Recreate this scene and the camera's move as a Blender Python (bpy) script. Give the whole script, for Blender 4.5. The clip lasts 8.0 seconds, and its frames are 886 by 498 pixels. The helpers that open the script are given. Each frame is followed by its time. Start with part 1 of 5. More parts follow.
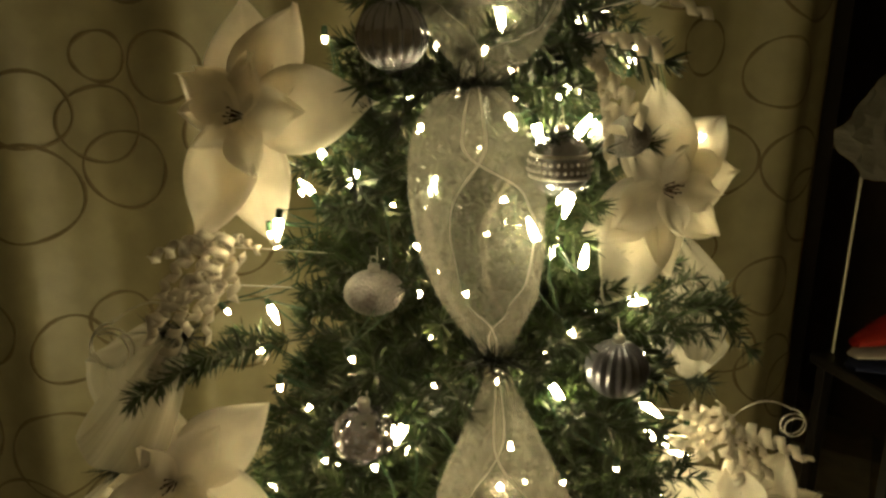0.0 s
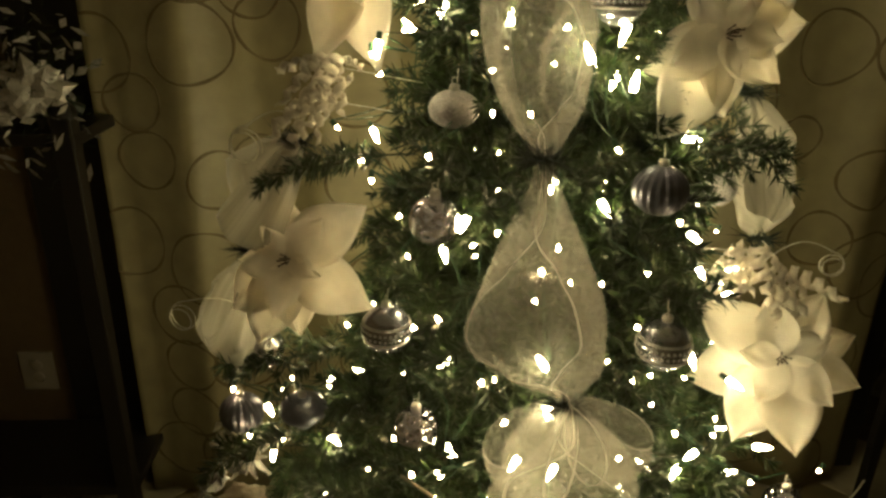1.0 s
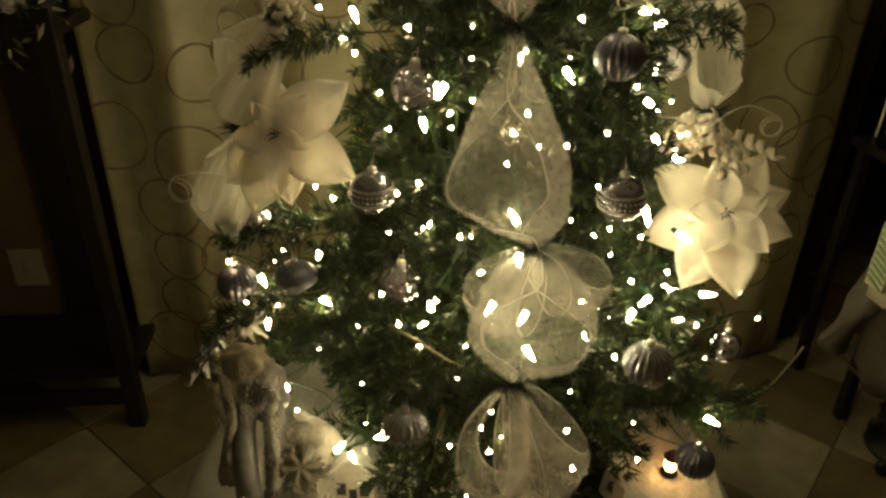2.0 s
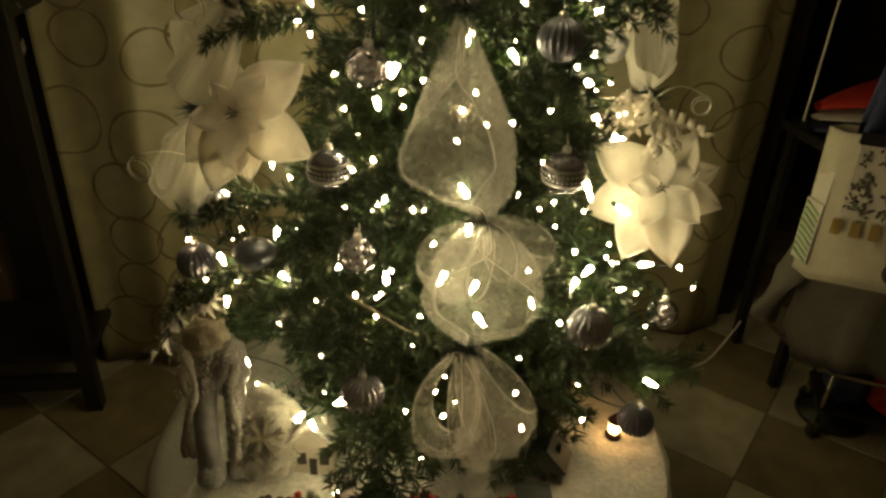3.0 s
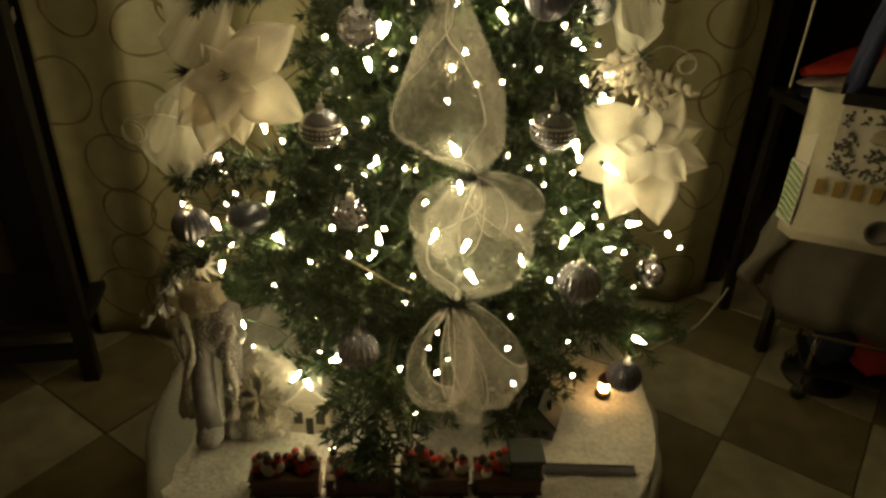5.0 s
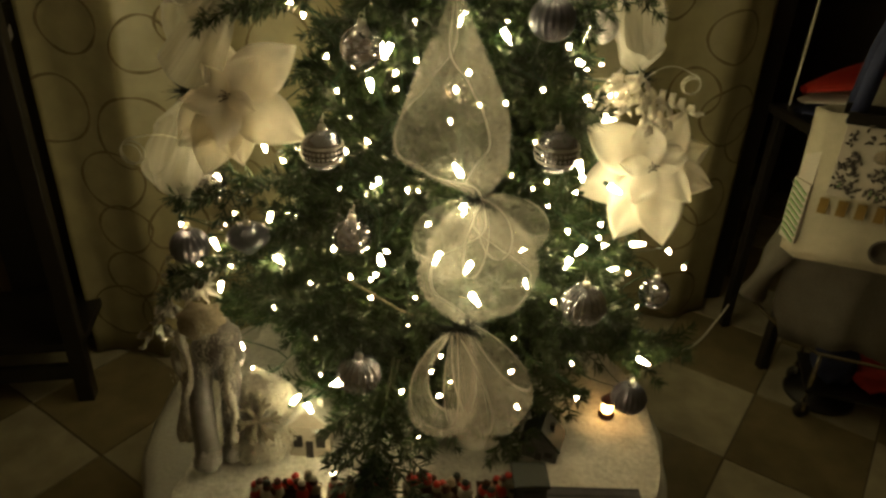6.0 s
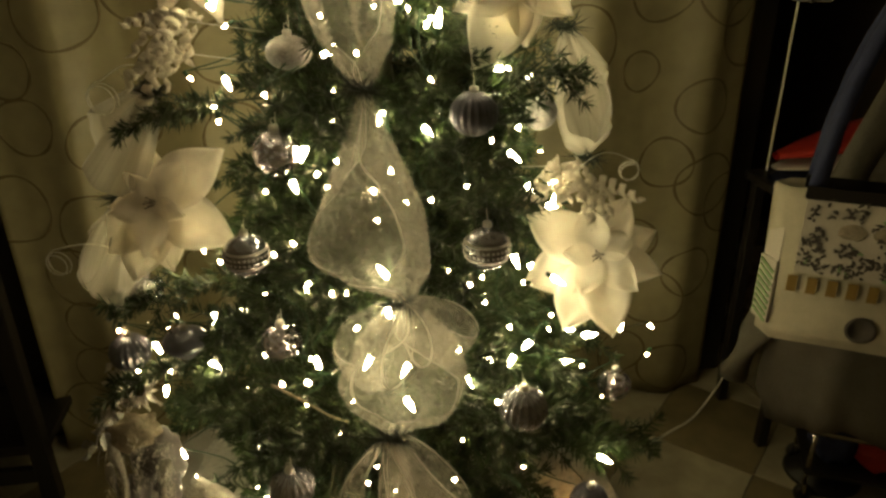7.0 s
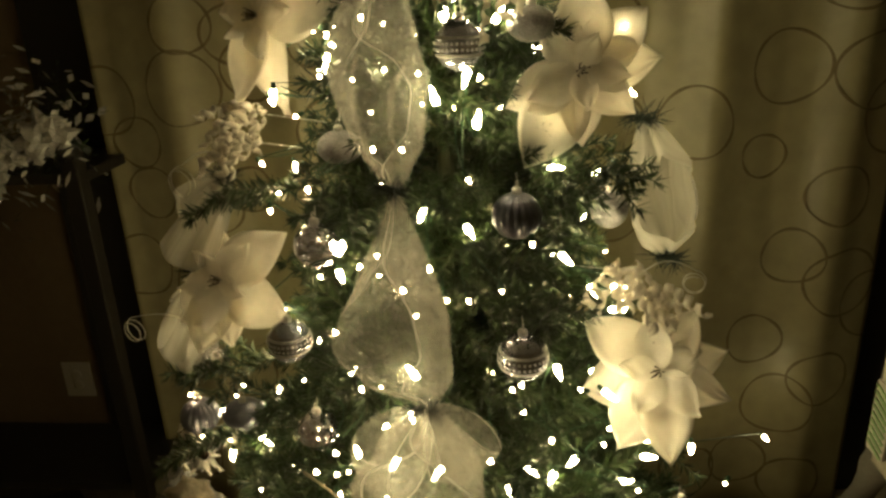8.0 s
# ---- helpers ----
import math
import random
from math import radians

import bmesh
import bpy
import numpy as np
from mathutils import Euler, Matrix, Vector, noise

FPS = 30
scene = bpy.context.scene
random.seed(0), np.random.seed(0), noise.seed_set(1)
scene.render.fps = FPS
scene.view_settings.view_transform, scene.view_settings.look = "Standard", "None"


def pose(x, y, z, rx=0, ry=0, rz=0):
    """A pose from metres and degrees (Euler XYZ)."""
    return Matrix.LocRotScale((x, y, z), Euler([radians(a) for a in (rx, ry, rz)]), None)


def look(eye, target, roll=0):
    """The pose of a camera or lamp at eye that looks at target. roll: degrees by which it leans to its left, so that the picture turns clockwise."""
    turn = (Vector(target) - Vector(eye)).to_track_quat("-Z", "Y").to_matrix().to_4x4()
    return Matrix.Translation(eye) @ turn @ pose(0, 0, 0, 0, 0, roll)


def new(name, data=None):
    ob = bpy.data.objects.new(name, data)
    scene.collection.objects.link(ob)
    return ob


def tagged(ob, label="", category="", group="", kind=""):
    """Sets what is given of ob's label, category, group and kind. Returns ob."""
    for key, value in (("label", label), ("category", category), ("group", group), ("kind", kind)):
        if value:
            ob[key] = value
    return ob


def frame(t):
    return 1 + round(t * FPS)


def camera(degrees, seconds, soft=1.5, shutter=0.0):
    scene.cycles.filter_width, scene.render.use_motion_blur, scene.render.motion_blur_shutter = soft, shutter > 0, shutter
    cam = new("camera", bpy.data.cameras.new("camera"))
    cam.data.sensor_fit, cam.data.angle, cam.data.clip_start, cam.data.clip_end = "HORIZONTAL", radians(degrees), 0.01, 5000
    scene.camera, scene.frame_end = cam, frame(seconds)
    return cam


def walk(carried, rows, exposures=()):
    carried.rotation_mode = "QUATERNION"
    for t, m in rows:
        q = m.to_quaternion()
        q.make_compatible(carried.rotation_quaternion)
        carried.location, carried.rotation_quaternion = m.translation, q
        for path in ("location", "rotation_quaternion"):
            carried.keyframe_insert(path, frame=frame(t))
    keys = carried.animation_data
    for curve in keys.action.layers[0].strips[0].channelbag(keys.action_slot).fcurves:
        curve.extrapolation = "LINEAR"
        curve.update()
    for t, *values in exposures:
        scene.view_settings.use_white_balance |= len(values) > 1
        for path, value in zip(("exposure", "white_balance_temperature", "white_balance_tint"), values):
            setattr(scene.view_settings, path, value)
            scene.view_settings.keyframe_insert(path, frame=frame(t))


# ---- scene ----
# ---- camera and its walk ----
cam = camera(63.3, 8.0, soft=2.8)
PATH = [
    (0, (0.037, 0.0, 1.575), (-0.007, 1.927, 1.037), 0.10),
    (0.5, (0.145, -0.117, 1.53), (-0.17, 1.748, 0.877), 0.33),
    (1, (0.142, -0.186, 1.488), (-0.251, 1.627, 0.742), 1.20),
    (1.5, (0.145, -0.271, 1.461), (-0.245, 1.497, 0.611), 0.86),
    (2, (0.15, -0.321, 1.454), (-0.133, 1.418, 0.507), 1.21),
    (2.2, (0.156, -0.34, 1.452), (-0.081, 1.389, 0.475), 1.63),
    (3.3, (0.166, -0.408, 1.453), (0.011, 1.356, 0.521), 2.57),
    (3.5, (0.169, -0.42, 1.45), (0.012, 1.354, 0.54), 2.67),
    (4.5, (0.177, -0.437, 1.426), (0.035, 1.289, 0.426), 2.29),
    (5.8, (0.152, -0.416, 1.431), (0.033, 1.321, 0.447), 2.56),
    (6, (0.153, -0.411, 1.435), (0.032, 1.333, 0.462), 2.46),
    (6.5, (0.198, -0.392, 1.459), (0.072, 1.376, 0.534), 0.65),
    (7, (0.305, -0.317, 1.477), (0.104, 1.493, 0.647), -0.83),
    (7.5, (0.432, -0.249, 1.504), (-0.046, 1.534, 0.734), -1.23),
    (8, (0.491, -0.202, 1.534), (-0.167, 1.554, 0.839), -2.34),
]
walk(cam, [(t, look(eye, target, roll)) for t, eye, target, roll in PATH],
     [(0.0, -0.04), (1.0, -0.04), (2.0, -0.12), (6.0, -0.10), (7.0, -0.08), (8.0, 0.02)])

# ---- light: the tree's own bulbs in a closed, dark room ----
BULB_GLOW = 126.0
world = bpy.data.worlds.new("night")
scene.world = world
world.use_nodes = True
world.node_tree.nodes["Background"].inputs[0].default_value = (0.02, 0.02, 0.03, 1)
world.node_tree.nodes["Background"].inputs[1].default_value = 0.1
rnd = random.Random(7)


# ---- materials ----
def mat(name, color, rough=0.6, metal=0.0, scale=60.0, vary=0.25, bump=0.15, detail=4.0, coat=0.0, island=False, sheen=0.0):
    """A surface with grain and broader stains."""
    m = bpy.data.materials.new(name)
    m.use_nodes = True
    nt = m.node_tree
    n, l = nt.nodes, nt.links
    b = n["Principled BSDF"]
    tc = n.new("ShaderNodeTexCoord")
    fine = n.new("ShaderNodeTexNoise")
    fine.inputs["Scale"].default_value, fine.inputs["Detail"].default_value = scale, detail
    broad = n.new("ShaderNodeTexNoise")
    broad.inputs["Scale"].default_value, broad.inputs["Detail"].default_value = scale / 9, 3
    l.new(tc.outputs["Object"], fine.inputs["Vector"])
    l.new(tc.outputs["Object"], broad.inputs["Vector"])
    add = n.new("ShaderNodeMath")
    add.operation = "ADD"
    l.new(fine.outputs["Fac"], add.inputs[0])
    l.new(broad.outputs["Fac"], add.inputs[1])
    rng = n.new("ShaderNodeMapRange")
    rng.inputs["From Min"].default_value, rng.inputs["From Max"].default_value = 0.55, 1.45
    rng.inputs["To Min"].default_value, rng.inputs["To Max"].default_value = 1 - vary, 1 + vary
    l.new(add.outputs[0], rng.inputs["Value"])
    out = rng.outputs["Result"]
    if island:
        geo = n.new("ShaderNodeNewGeometry")
        r2 = n.new("ShaderNodeMapRange")
        r2.inputs["To Min"].default_value, r2.inputs["To Max"].default_value = 0.55, 1.5
        l.new(geo.outputs["Random Per Island"], r2.inputs["Value"])
        mul = n.new("ShaderNodeMath")
        mul.operation = "MULTIPLY"
        l.new(out, mul.inputs[0])
        l.new(r2.outputs["Result"], mul.inputs[1])
        out = mul.outputs[0]
    mix = n.new("ShaderNodeVectorMath")
    mix.operation = "SCALE"
    mix.inputs[0].default_value = color
    l.new(out, mix.inputs["Scale"])
    l.new(mix.outputs[0], b.inputs["Base Color"])
    b.inputs["Roughness"].default_value, b.inputs["Metallic"].default_value = rough, metal
    b.inputs["Coat Weight"].default_value = coat
    b.inputs["Sheen Weight"].default_value = sheen
    if bump:
        bp = n.new("ShaderNodeBump")
        bp.inputs["Strength"].default_value, bp.inputs["Distance"].default_value = bump, 0.004
        l.new(fine.outputs["Fac"], bp.inputs["Height"])
        l.new(bp.outputs["Normal"], b.inputs["Normal"])
    return m


def cloth(name, color, clear, through_light, scale=900.0, weave=0.3, gloss=0.06, relief=0.12):
    """Thin fabric: part see-through, part lit from behind, with a woven grain."""
    m = bpy.data.materials.new(name)
    m.use_nodes = True
    nt = m.node_tree
    n, l = nt.nodes, nt.links
    n.remove(n["Principled BSDF"])
    dif, tra, clr, gls = (n.new("ShaderNodeBsdf" + k) for k in ("Diffuse", "Translucent", "Transparent", "Glossy"))
    tc = n.new("ShaderNodeTexCoord")
    noise_a = n.new("ShaderNodeTexNoise")
    noise_a.inputs["Scale"].default_value, noise_a.inputs["Detail"].default_value = 18, 5
    fine = n.new("ShaderNodeTexNoise")
    fine.inputs["Scale"].default_value, fine.inputs["Detail"].default_value = scale, 1
    l.new(tc.outputs["Object"], noise_a.inputs["Vector"])
    l.new(tc.outputs["Object"], fine.inputs["Vector"])
    rng = n.new("ShaderNodeMapRange")
    rng.inputs["From Min"].default_value, rng.inputs["From Max"].default_value = 0.3, 0.7
    rng.inputs["To Min"].default_value, rng.inputs["To Max"].default_value = 0.84, 1.08
    l.new(noise_a.outputs["Fac"], rng.inputs["Value"])
    tint = n.new("ShaderNodeVectorMath")
    tint.operation = "SCALE"
    tint.inputs[0].default_value = color
    l.new(rng.outputs["Result"], tint.inputs["Scale"])
    gls.inputs["Roughness"].default_value = 0.35
    gls.inputs["Color"].default_value = (0.9, 0.88, 0.84, 1)
    for s in (dif, tra):
        l.new(tint.outputs[0], s.inputs["Color"])
    bp = n.new("ShaderNodeBump")
    bp.inputs["Strength"].default_value, bp.inputs["Distance"].default_value = relief, 0.001
    l.new(fine.outputs["Fac"], bp.inputs["Height"])
    l.new(bp.outputs["Normal"], dif.inputs["Normal"])
    a, b, c = (n.new("ShaderNodeMixShader") for _ in range(3))
    a.inputs[0].default_value = through_light
    l.new(dif.outputs[0], a.inputs[1])
    l.new(tra.outputs[0], a.inputs[2])
    b.inputs[0].default_value = gloss
    l.new(a.outputs[0], b.inputs[1])
    l.new(gls.outputs[0], b.inputs[2])
    hole = n.new("ShaderNodeMapRange")
    hole.inputs["From Min"].default_value, hole.inputs["From Max"].default_value = 0.35, 0.65
    hole.inputs["To Min"].default_value, hole.inputs["To Max"].default_value = max(0, clear - weave * clear), min(1, clear + weave * clear)
    l.new(fine.outputs["Fac"], hole.inputs["Value"])
    l.new(hole.outputs["Result"], c.inputs[0])
    l.new(b.outputs[0], c.inputs[1])
    l.new(clr.outputs[0], c.inputs[2])
    l.new(c.outputs[0], n["Material Output"].inputs["Surface"])
    return m


def organza(name, color, thin, thick):
    """Sheer net: threads gathered into streaks along the ribbon, open between them, with a faint sparkle."""
    m = bpy.data.materials.new(name)
    m.use_nodes = True
    nt = m.node_tree
    n, l = nt.nodes, nt.links
    n.remove(n["Principled BSDF"])
    dif, tra, clr, gls = (n.new("ShaderNodeBsdf" + k) for k in ("Diffuse", "Translucent", "Transparent", "Glossy"))
    for b in (dif, tra):
        b.inputs["Color"].default_value = (*color, 1)
    gls.inputs["Roughness"].default_value = 0.22
    gls.inputs["Color"].default_value = (0.95, 0.93, 0.9, 1)
    tc, mp = n.new("ShaderNodeTexCoord"), n.new("ShaderNodeMapping")
    mp.inputs["Scale"].default_value = (26, 1.3, 1)
    l.new(tc.outputs["UV"], mp.inputs["Vector"])
    streak, patch = (n.new("ShaderNodeTexNoise") for _ in range(2))
    streak.inputs["Scale"].default_value, streak.inputs["Detail"].default_value = 1.0, 2
    patch.inputs["Scale"].default_value, patch.inputs["Detail"].default_value = 9, 1
    l.new(mp.outputs["Vector"], streak.inputs["Vector"])
    l.new(tc.outputs["Object"], patch.inputs["Vector"])
    total = None
    for t, w in ((streak, 0.6), (patch, 0.4)):
        mul = n.new("ShaderNodeMath")
        mul.operation = "MULTIPLY"
        mul.inputs[1].default_value = w
        l.new(t.outputs["Fac"], mul.inputs[0])
        if total is None:
            total = mul.outputs[0]
        else:
            add = n.new("ShaderNodeMath")
            l.new(total, add.inputs[0])
            l.new(mul.outputs[0], add.inputs[1])
            total = add.outputs[0]
    rng = n.new("ShaderNodeMapRange")
    rng.inputs["From Min"].default_value, rng.inputs["From Max"].default_value = 0.32, 0.68
    rng.inputs["To Min"].default_value, rng.inputs["To Max"].default_value = thin, thick
    l.new(total, rng.inputs["Value"])
    body, shine, mix = (n.new("ShaderNodeMixShader") for _ in range(3))
    body.inputs[0].default_value, shine.inputs[0].default_value = 0.40, 0.02
    l.new(dif.outputs[0], body.inputs[1])
    l.new(tra.outputs[0], body.inputs[2])
    l.new(body.outputs[0], shine.inputs[1])
    l.new(gls.outputs[0], shine.inputs[2])
    l.new(rng.outputs["Result"], mix.inputs[0])
    l.new(clr.outputs[0], mix.inputs[1])
    l.new(shine.outputs[0], mix.inputs[2])
    l.new(mix.outputs[0], n["Material Output"].inputs["Surface"])
    return m


def glow(name, color, strength):
    m = bpy.data.materials.new(name)
    m.use_nodes = True
    b = m.node_tree.nodes["Principled BSDF"]
    b.inputs["Base Color"].default_value = (*color, 1)
    b.inputs["Emission Color"].default_value = (*color, 1)
    b.inputs["Emission Strength"].default_value = strength
    b.inputs["Roughness"].default_value = 0.2
    return m


def shell_glass(name, tint, rough, bump_scale, bump, lifted=0.50, milky=0.50, ior=2.4, sheen=(0.95, 0.93, 0.92)):
    """A thin blown shell: see-through, with gloss that grows at grazing angles."""
    m = bpy.data.materials.new(name)
    m.use_nodes = True
    nt = m.node_tree
    n, l = nt.nodes, nt.links
    n.remove(n["Principled BSDF"])
    clr, gls = n.new("ShaderNodeBsdfTransparent"), n.new("ShaderNodeBsdfGlossy")
    clr.inputs["Color"].default_value = (*tint, 1)
    gls.inputs["Roughness"].default_value = rough
    gls.inputs["Color"].default_value = (*sheen, 1)
    tc, vor = n.new("ShaderNodeTexCoord"), n.new("ShaderNodeTexVoronoi")
    vor.inputs["Scale"].default_value = bump_scale
    l.new(tc.outputs["Object"], vor.inputs["Vector"])
    bp = n.new("ShaderNodeBump")
    bp.inputs["Strength"].default_value, bp.inputs["Distance"].default_value = bump, 0.016
    l.new(vor.outputs["Distance"], bp.inputs["Height"])
    fr = n.new("ShaderNodeFresnel")
    fr.inputs["IOR"].default_value = ior
    l.new(bp.outputs["Normal"], gls.inputs["Normal"])
    l.new(bp.outputs["Normal"], fr.inputs["Normal"])
    mix = n.new("ShaderNodeMixShader")
    lift = n.new("ShaderNodeMath")
    lift.operation, lift.use_clamp = "ADD", True
    lift.inputs[1].default_value = lifted
    l.new(fr.outputs[0], lift.inputs[0])
    l.new(lift.outputs[0], mix.inputs[0])
    dif, body = n.new("ShaderNodeBsdfTranslucent"), n.new("ShaderNodeMixShader")
    dif.inputs["Color"].default_value = (0.85, 0.84, 0.86, 1)
    body.inputs[0].default_value = milky
    l.new(clr.outputs[0], body.inputs[1])
    l.new(dif.outputs[0], body.inputs[2])
    l.new(body.outputs[0], mix.inputs[1])
    l.new(gls.outputs[0], mix.inputs[2])
    l.new(mix.outputs[0], n["Material Output"].inputs["Surface"])
    return m


M_WALL = mat("painted wall", (0.15, 0.105, 0.06), 0.75, scale=40, vary=0.12, bump=0.1)
M_BOUNCE_BEIGE = mat("beige bounce paint", (0.50, 0.43, 0.31), 0.8, scale=40, vary=0.08, bump=0.1)
M_DARK_FILLER = mat("dark filler for the unlit passage", (0.10, 0.07, 0.05), 0.8, scale=30, vary=0.2)
M_BOUNCE_CEIL = mat("pale bounce ceiling", (0.75, 0.72, 0.64), 0.9, scale=60, vary=0.06)
M_TILE_L = mat("pale tile", (0.33, 0.295, 0.20), 0.45, scale=11, vary=0.5, bump=0.1, detail=7)
M_TILE_D = mat("brown tile", (0.175, 0.142, 0.075), 0.45, scale=11, vary=0.5, bump=0.1, detail=7)
M_GROUT = mat("grout", (0.13, 0.11, 0.08), 0.95, scale=90)
M_BLACK = mat("black lacquer", (0.012, 0.010, 0.009), 0.38, scale=50, vary=0.3, bump=0.05)
M_CURTAIN = cloth("curtain", (0.325, 0.285, 0.158), 0.05, 0.25, 500)
M_RING = mat("brown stitching", (0.145, 0.11, 0.05), 0.8, scale=300, vary=0.3, bump=0.5)
M_CLOTH = mat("white cloth", (0.42, 0.40, 0.35), 0.85, scale=120, vary=0.12, bump=0.3)
M_SNOW = mat("glitter snow", (0.56, 0.54, 0.48), 0.8, scale=90, vary=0.38, bump=1.0, sheen=0.3)
M_NEEDLE = mat("fir needles", (0.021, 0.039, 0.009), 0.5, scale=80, vary=0.4, bump=0.0, island=True)
M_STEM = mat("twisted stem", (0.05, 0.055, 0.025), 0.7, scale=150, vary=0.4)
M_TIE = mat("dark tie", (0.012, 0.02, 0.012), 0.6, scale=100, vary=0.4, bump=0)
M_PETAL = cloth("cream petal", (0.95, 0.91, 0.83), 0.0, 0.5, 260, 0, 0.04, 0.5)
M_RIBBON = organza("organza ribbon", (0.90, 0.86, 0.78), 0.18, 0.23)
M_HEM = organza("woven ribbon edge", (0.92, 0.88, 0.80), 0.32, 0.42)
M_SIDE_RIBBON = organza("doubled organza ribbon", (0.92, 0.88, 0.79), 0.32, 0.42)
M_CURL = cloth("curled ribbon", (0.80, 0.75, 0.66), 0.12, 0.35, 600, 0.3)
M_WIRE = mat("silver wire", (0.72, 0.69, 0.62), 0.35, 0.35, scale=200, bump=0.1)
M_CORD = mat("white cord", (0.68, 0.64, 0.54), 0.6, scale=100)
M_GREEN_CORD = mat("green cord", (0.015, 0.05, 0.02), 0.5, scale=100)
M_BULB = glow("lit bulb", (1.0, 0.84, 0.43), BULB_GLOW)
M_BULB_WARM = glow("lit warm bulb", (1.0, 0.72, 0.36), BULB_GLOW)
M_CAP = mat("silver cap", (0.62, 0.60, 0.57), 0.3, 1.0, scale=200, bump=0.2)
M_SILVER = mat("satin silver", (0.52, 0.53, 0.62), 0.17, 0.8, scale=90, vary=0.25, bump=0.15)
M_SMOKE = mat("smoky silver", (0.17, 0.17, 0.21), 0.3, 0.55, scale=90, vary=0.35, bump=0.3)
M_GLITTER = mat("glitter coat", (0.30, 0.29, 0.29), 0.3, 0.6, scale=420, vary=0.6, bump=1.0, detail=1)
M_BAND = mat("glitter band", (0.75, 0.72, 0.68), 0.3, 0.8, scale=500, vary=0.5, bump=1.0, detail=1)
M_CRACKLE = shell_glass("crackled glass", (0.80, 0.79, 0.86), 0.05, 75, 0.5, 0.42, 0.10, 2.0, (0.97, 0.94, 1.0))
M_STAMEN = mat("dark stamen", (0.05, 0.04, 0.02), 0.6)
M_PILE = mat("cream pile", (0.52, 0.49, 0.42), 0.9, scale=160, vary=0.2, bump=0.6, sheen=0.3)
M_FLAKE = mat("grey-brown plush", (0.20, 0.175, 0.13), 0.95, scale=160, vary=0.3, bump=1.0)
M_SATIN = mat("grey satin", (0.21, 0.195, 0.195), 0.35, scale=70, vary=0.3, bump=0.6, sheen=0.3)
M_SCARF = mat("off-white knit", (0.48, 0.45, 0.40), 0.95, scale=160, vary=0.4, bump=1.0)
M_PLUSH = mat("grey plush", (0.26, 0.245, 0.23), 0.95, scale=140, vary=0.35, bump=1.0, sheen=0.5)
M_TAN = mat("straw hair", (0.34, 0.29, 0.21), 0.8, scale=160, vary=0.35, bump=0.8)
M_RED = mat("red paint", (0.42, 0.03, 0.02), 0.45, scale=80, vary=0.3)
M_MAROON = mat("maroon paint", (0.055, 0.012, 0.009), 0.45, scale=60, vary=0.35)
M_GREEN = mat("dark green paint", (0.008, 0.014, 0.009), 0.45, scale=60, vary=0.3)
M_GOLD = mat("gold trim", (0.06, 0.028, 0.014), 0.4, 0.6, scale=120)
M_IVORY = mat("ivory paint", (0.42, 0.38, 0.31), 0.6, scale=90, vary=0.2)
M_ROOF = mat("slate roof", (0.10, 0.10, 0.10), 0.7, scale=90, vary=0.4, bump=0.5)
M_LIT = glow("lit window", (1.0, 0.55, 0.18), 26.0)
M_GREY_STRIP = mat("grey-blue strip", (0.10, 0.10, 0.115), 0.7, scale=120, vary=0.3, bump=0.4)
M_CHROME = mat("dull chrome", (0.55, 0.53, 0.50), 0.22, 1.0, scale=120, vary=0.2, bump=0.1)
M_CANVAS = mat("cream canvas", (0.45, 0.41, 0.31), 0.9, scale=400, vary=0.12, bump=0.6)
M_GREY_CLOTH = mat("grey cloth", (0.11, 0.10, 0.08), 0.95, scale=200, vary=0.18, bump=0.5)
M_PRINT = mat("dark print", (0.07, 0.06, 0.05), 0.9, scale=200)
M_MUSTARD = mat("mustard print", (0.25, 0.165, 0.045), 0.9, scale=200, vary=0.15)
M_PALEPRINT = mat("pale print", (0.50, 0.46, 0.40), 0.9, scale=200, vary=0.1)
M_STRIPE = mat("green stripe", (0.22, 0.33, 0.16), 0.9, scale=200)
M_BLUE = mat("blue cloth", (0.018, 0.024, 0.07), 0.8, scale=120, vary=0.3)
M_WHITE = mat("white stripe", (0.60, 0.57, 0.52), 0.7, scale=120, vary=0.1)
M_ORANGE = mat("orange plastic", (0.55, 0.14, 0.02), 0.5, scale=60)
M_FILM = shell_glass("plastic film", (0.75, 0.75, 0.73), 0.18, 30, 0.9)
M_TINSEL = mat("silver leaf", (0.66, 0.64, 0.61), 0.25, 0.45, scale=140, vary=0.4, bump=0.6)
M_PLATE = mat("outlet plate", (0.36, 0.33, 0.28), 0.45, scale=60, vary=0.06, bump=0.02)


# ---- small builders ----
def part(name, bm, material, parent=None, label="", smooth=True):
    me = bpy.data.meshes.new(name)
    bm.to_mesh(me)
    bm.free()
    for m in material if isinstance(material, (list, tuple)) else [material]:
        me.materials.append(m)
    if smooth:
        me.shade_smooth()
    ob = new(name, me)
    if parent is not None:
        ob.parent = parent
    if label:
        ob["label"] = label
    return ob


def thing(name, m, label, category, group="", kind=""):
    ob = new(name)
    ob.empty_display_size = 0.05
    ob.matrix_world = m
    return tagged(ob, label, category, group, kind)


def box(bm, size, at=(0, 0, 0), rot=(0, 0, 0), bevel=0.0, slot=0):
    r = bmesh.ops.create_cube(bm, size=1.0, matrix=pose(*at, *rot) @ Matrix.Diagonal((*size, 1)))
    faces = {f for v in r["verts"] for f in v.link_faces}
    if bevel:
        edges = {e for f in faces for e in f.edges}
        q = bmesh.ops.bevel(bm, geom=list(edges), offset=bevel, segments=2, affect="EDGES", profile=0.5)
        faces = set(q["faces"]) | {f for f in faces if f.is_valid}
    for f in faces:
        f.material_index = slot
    return bm


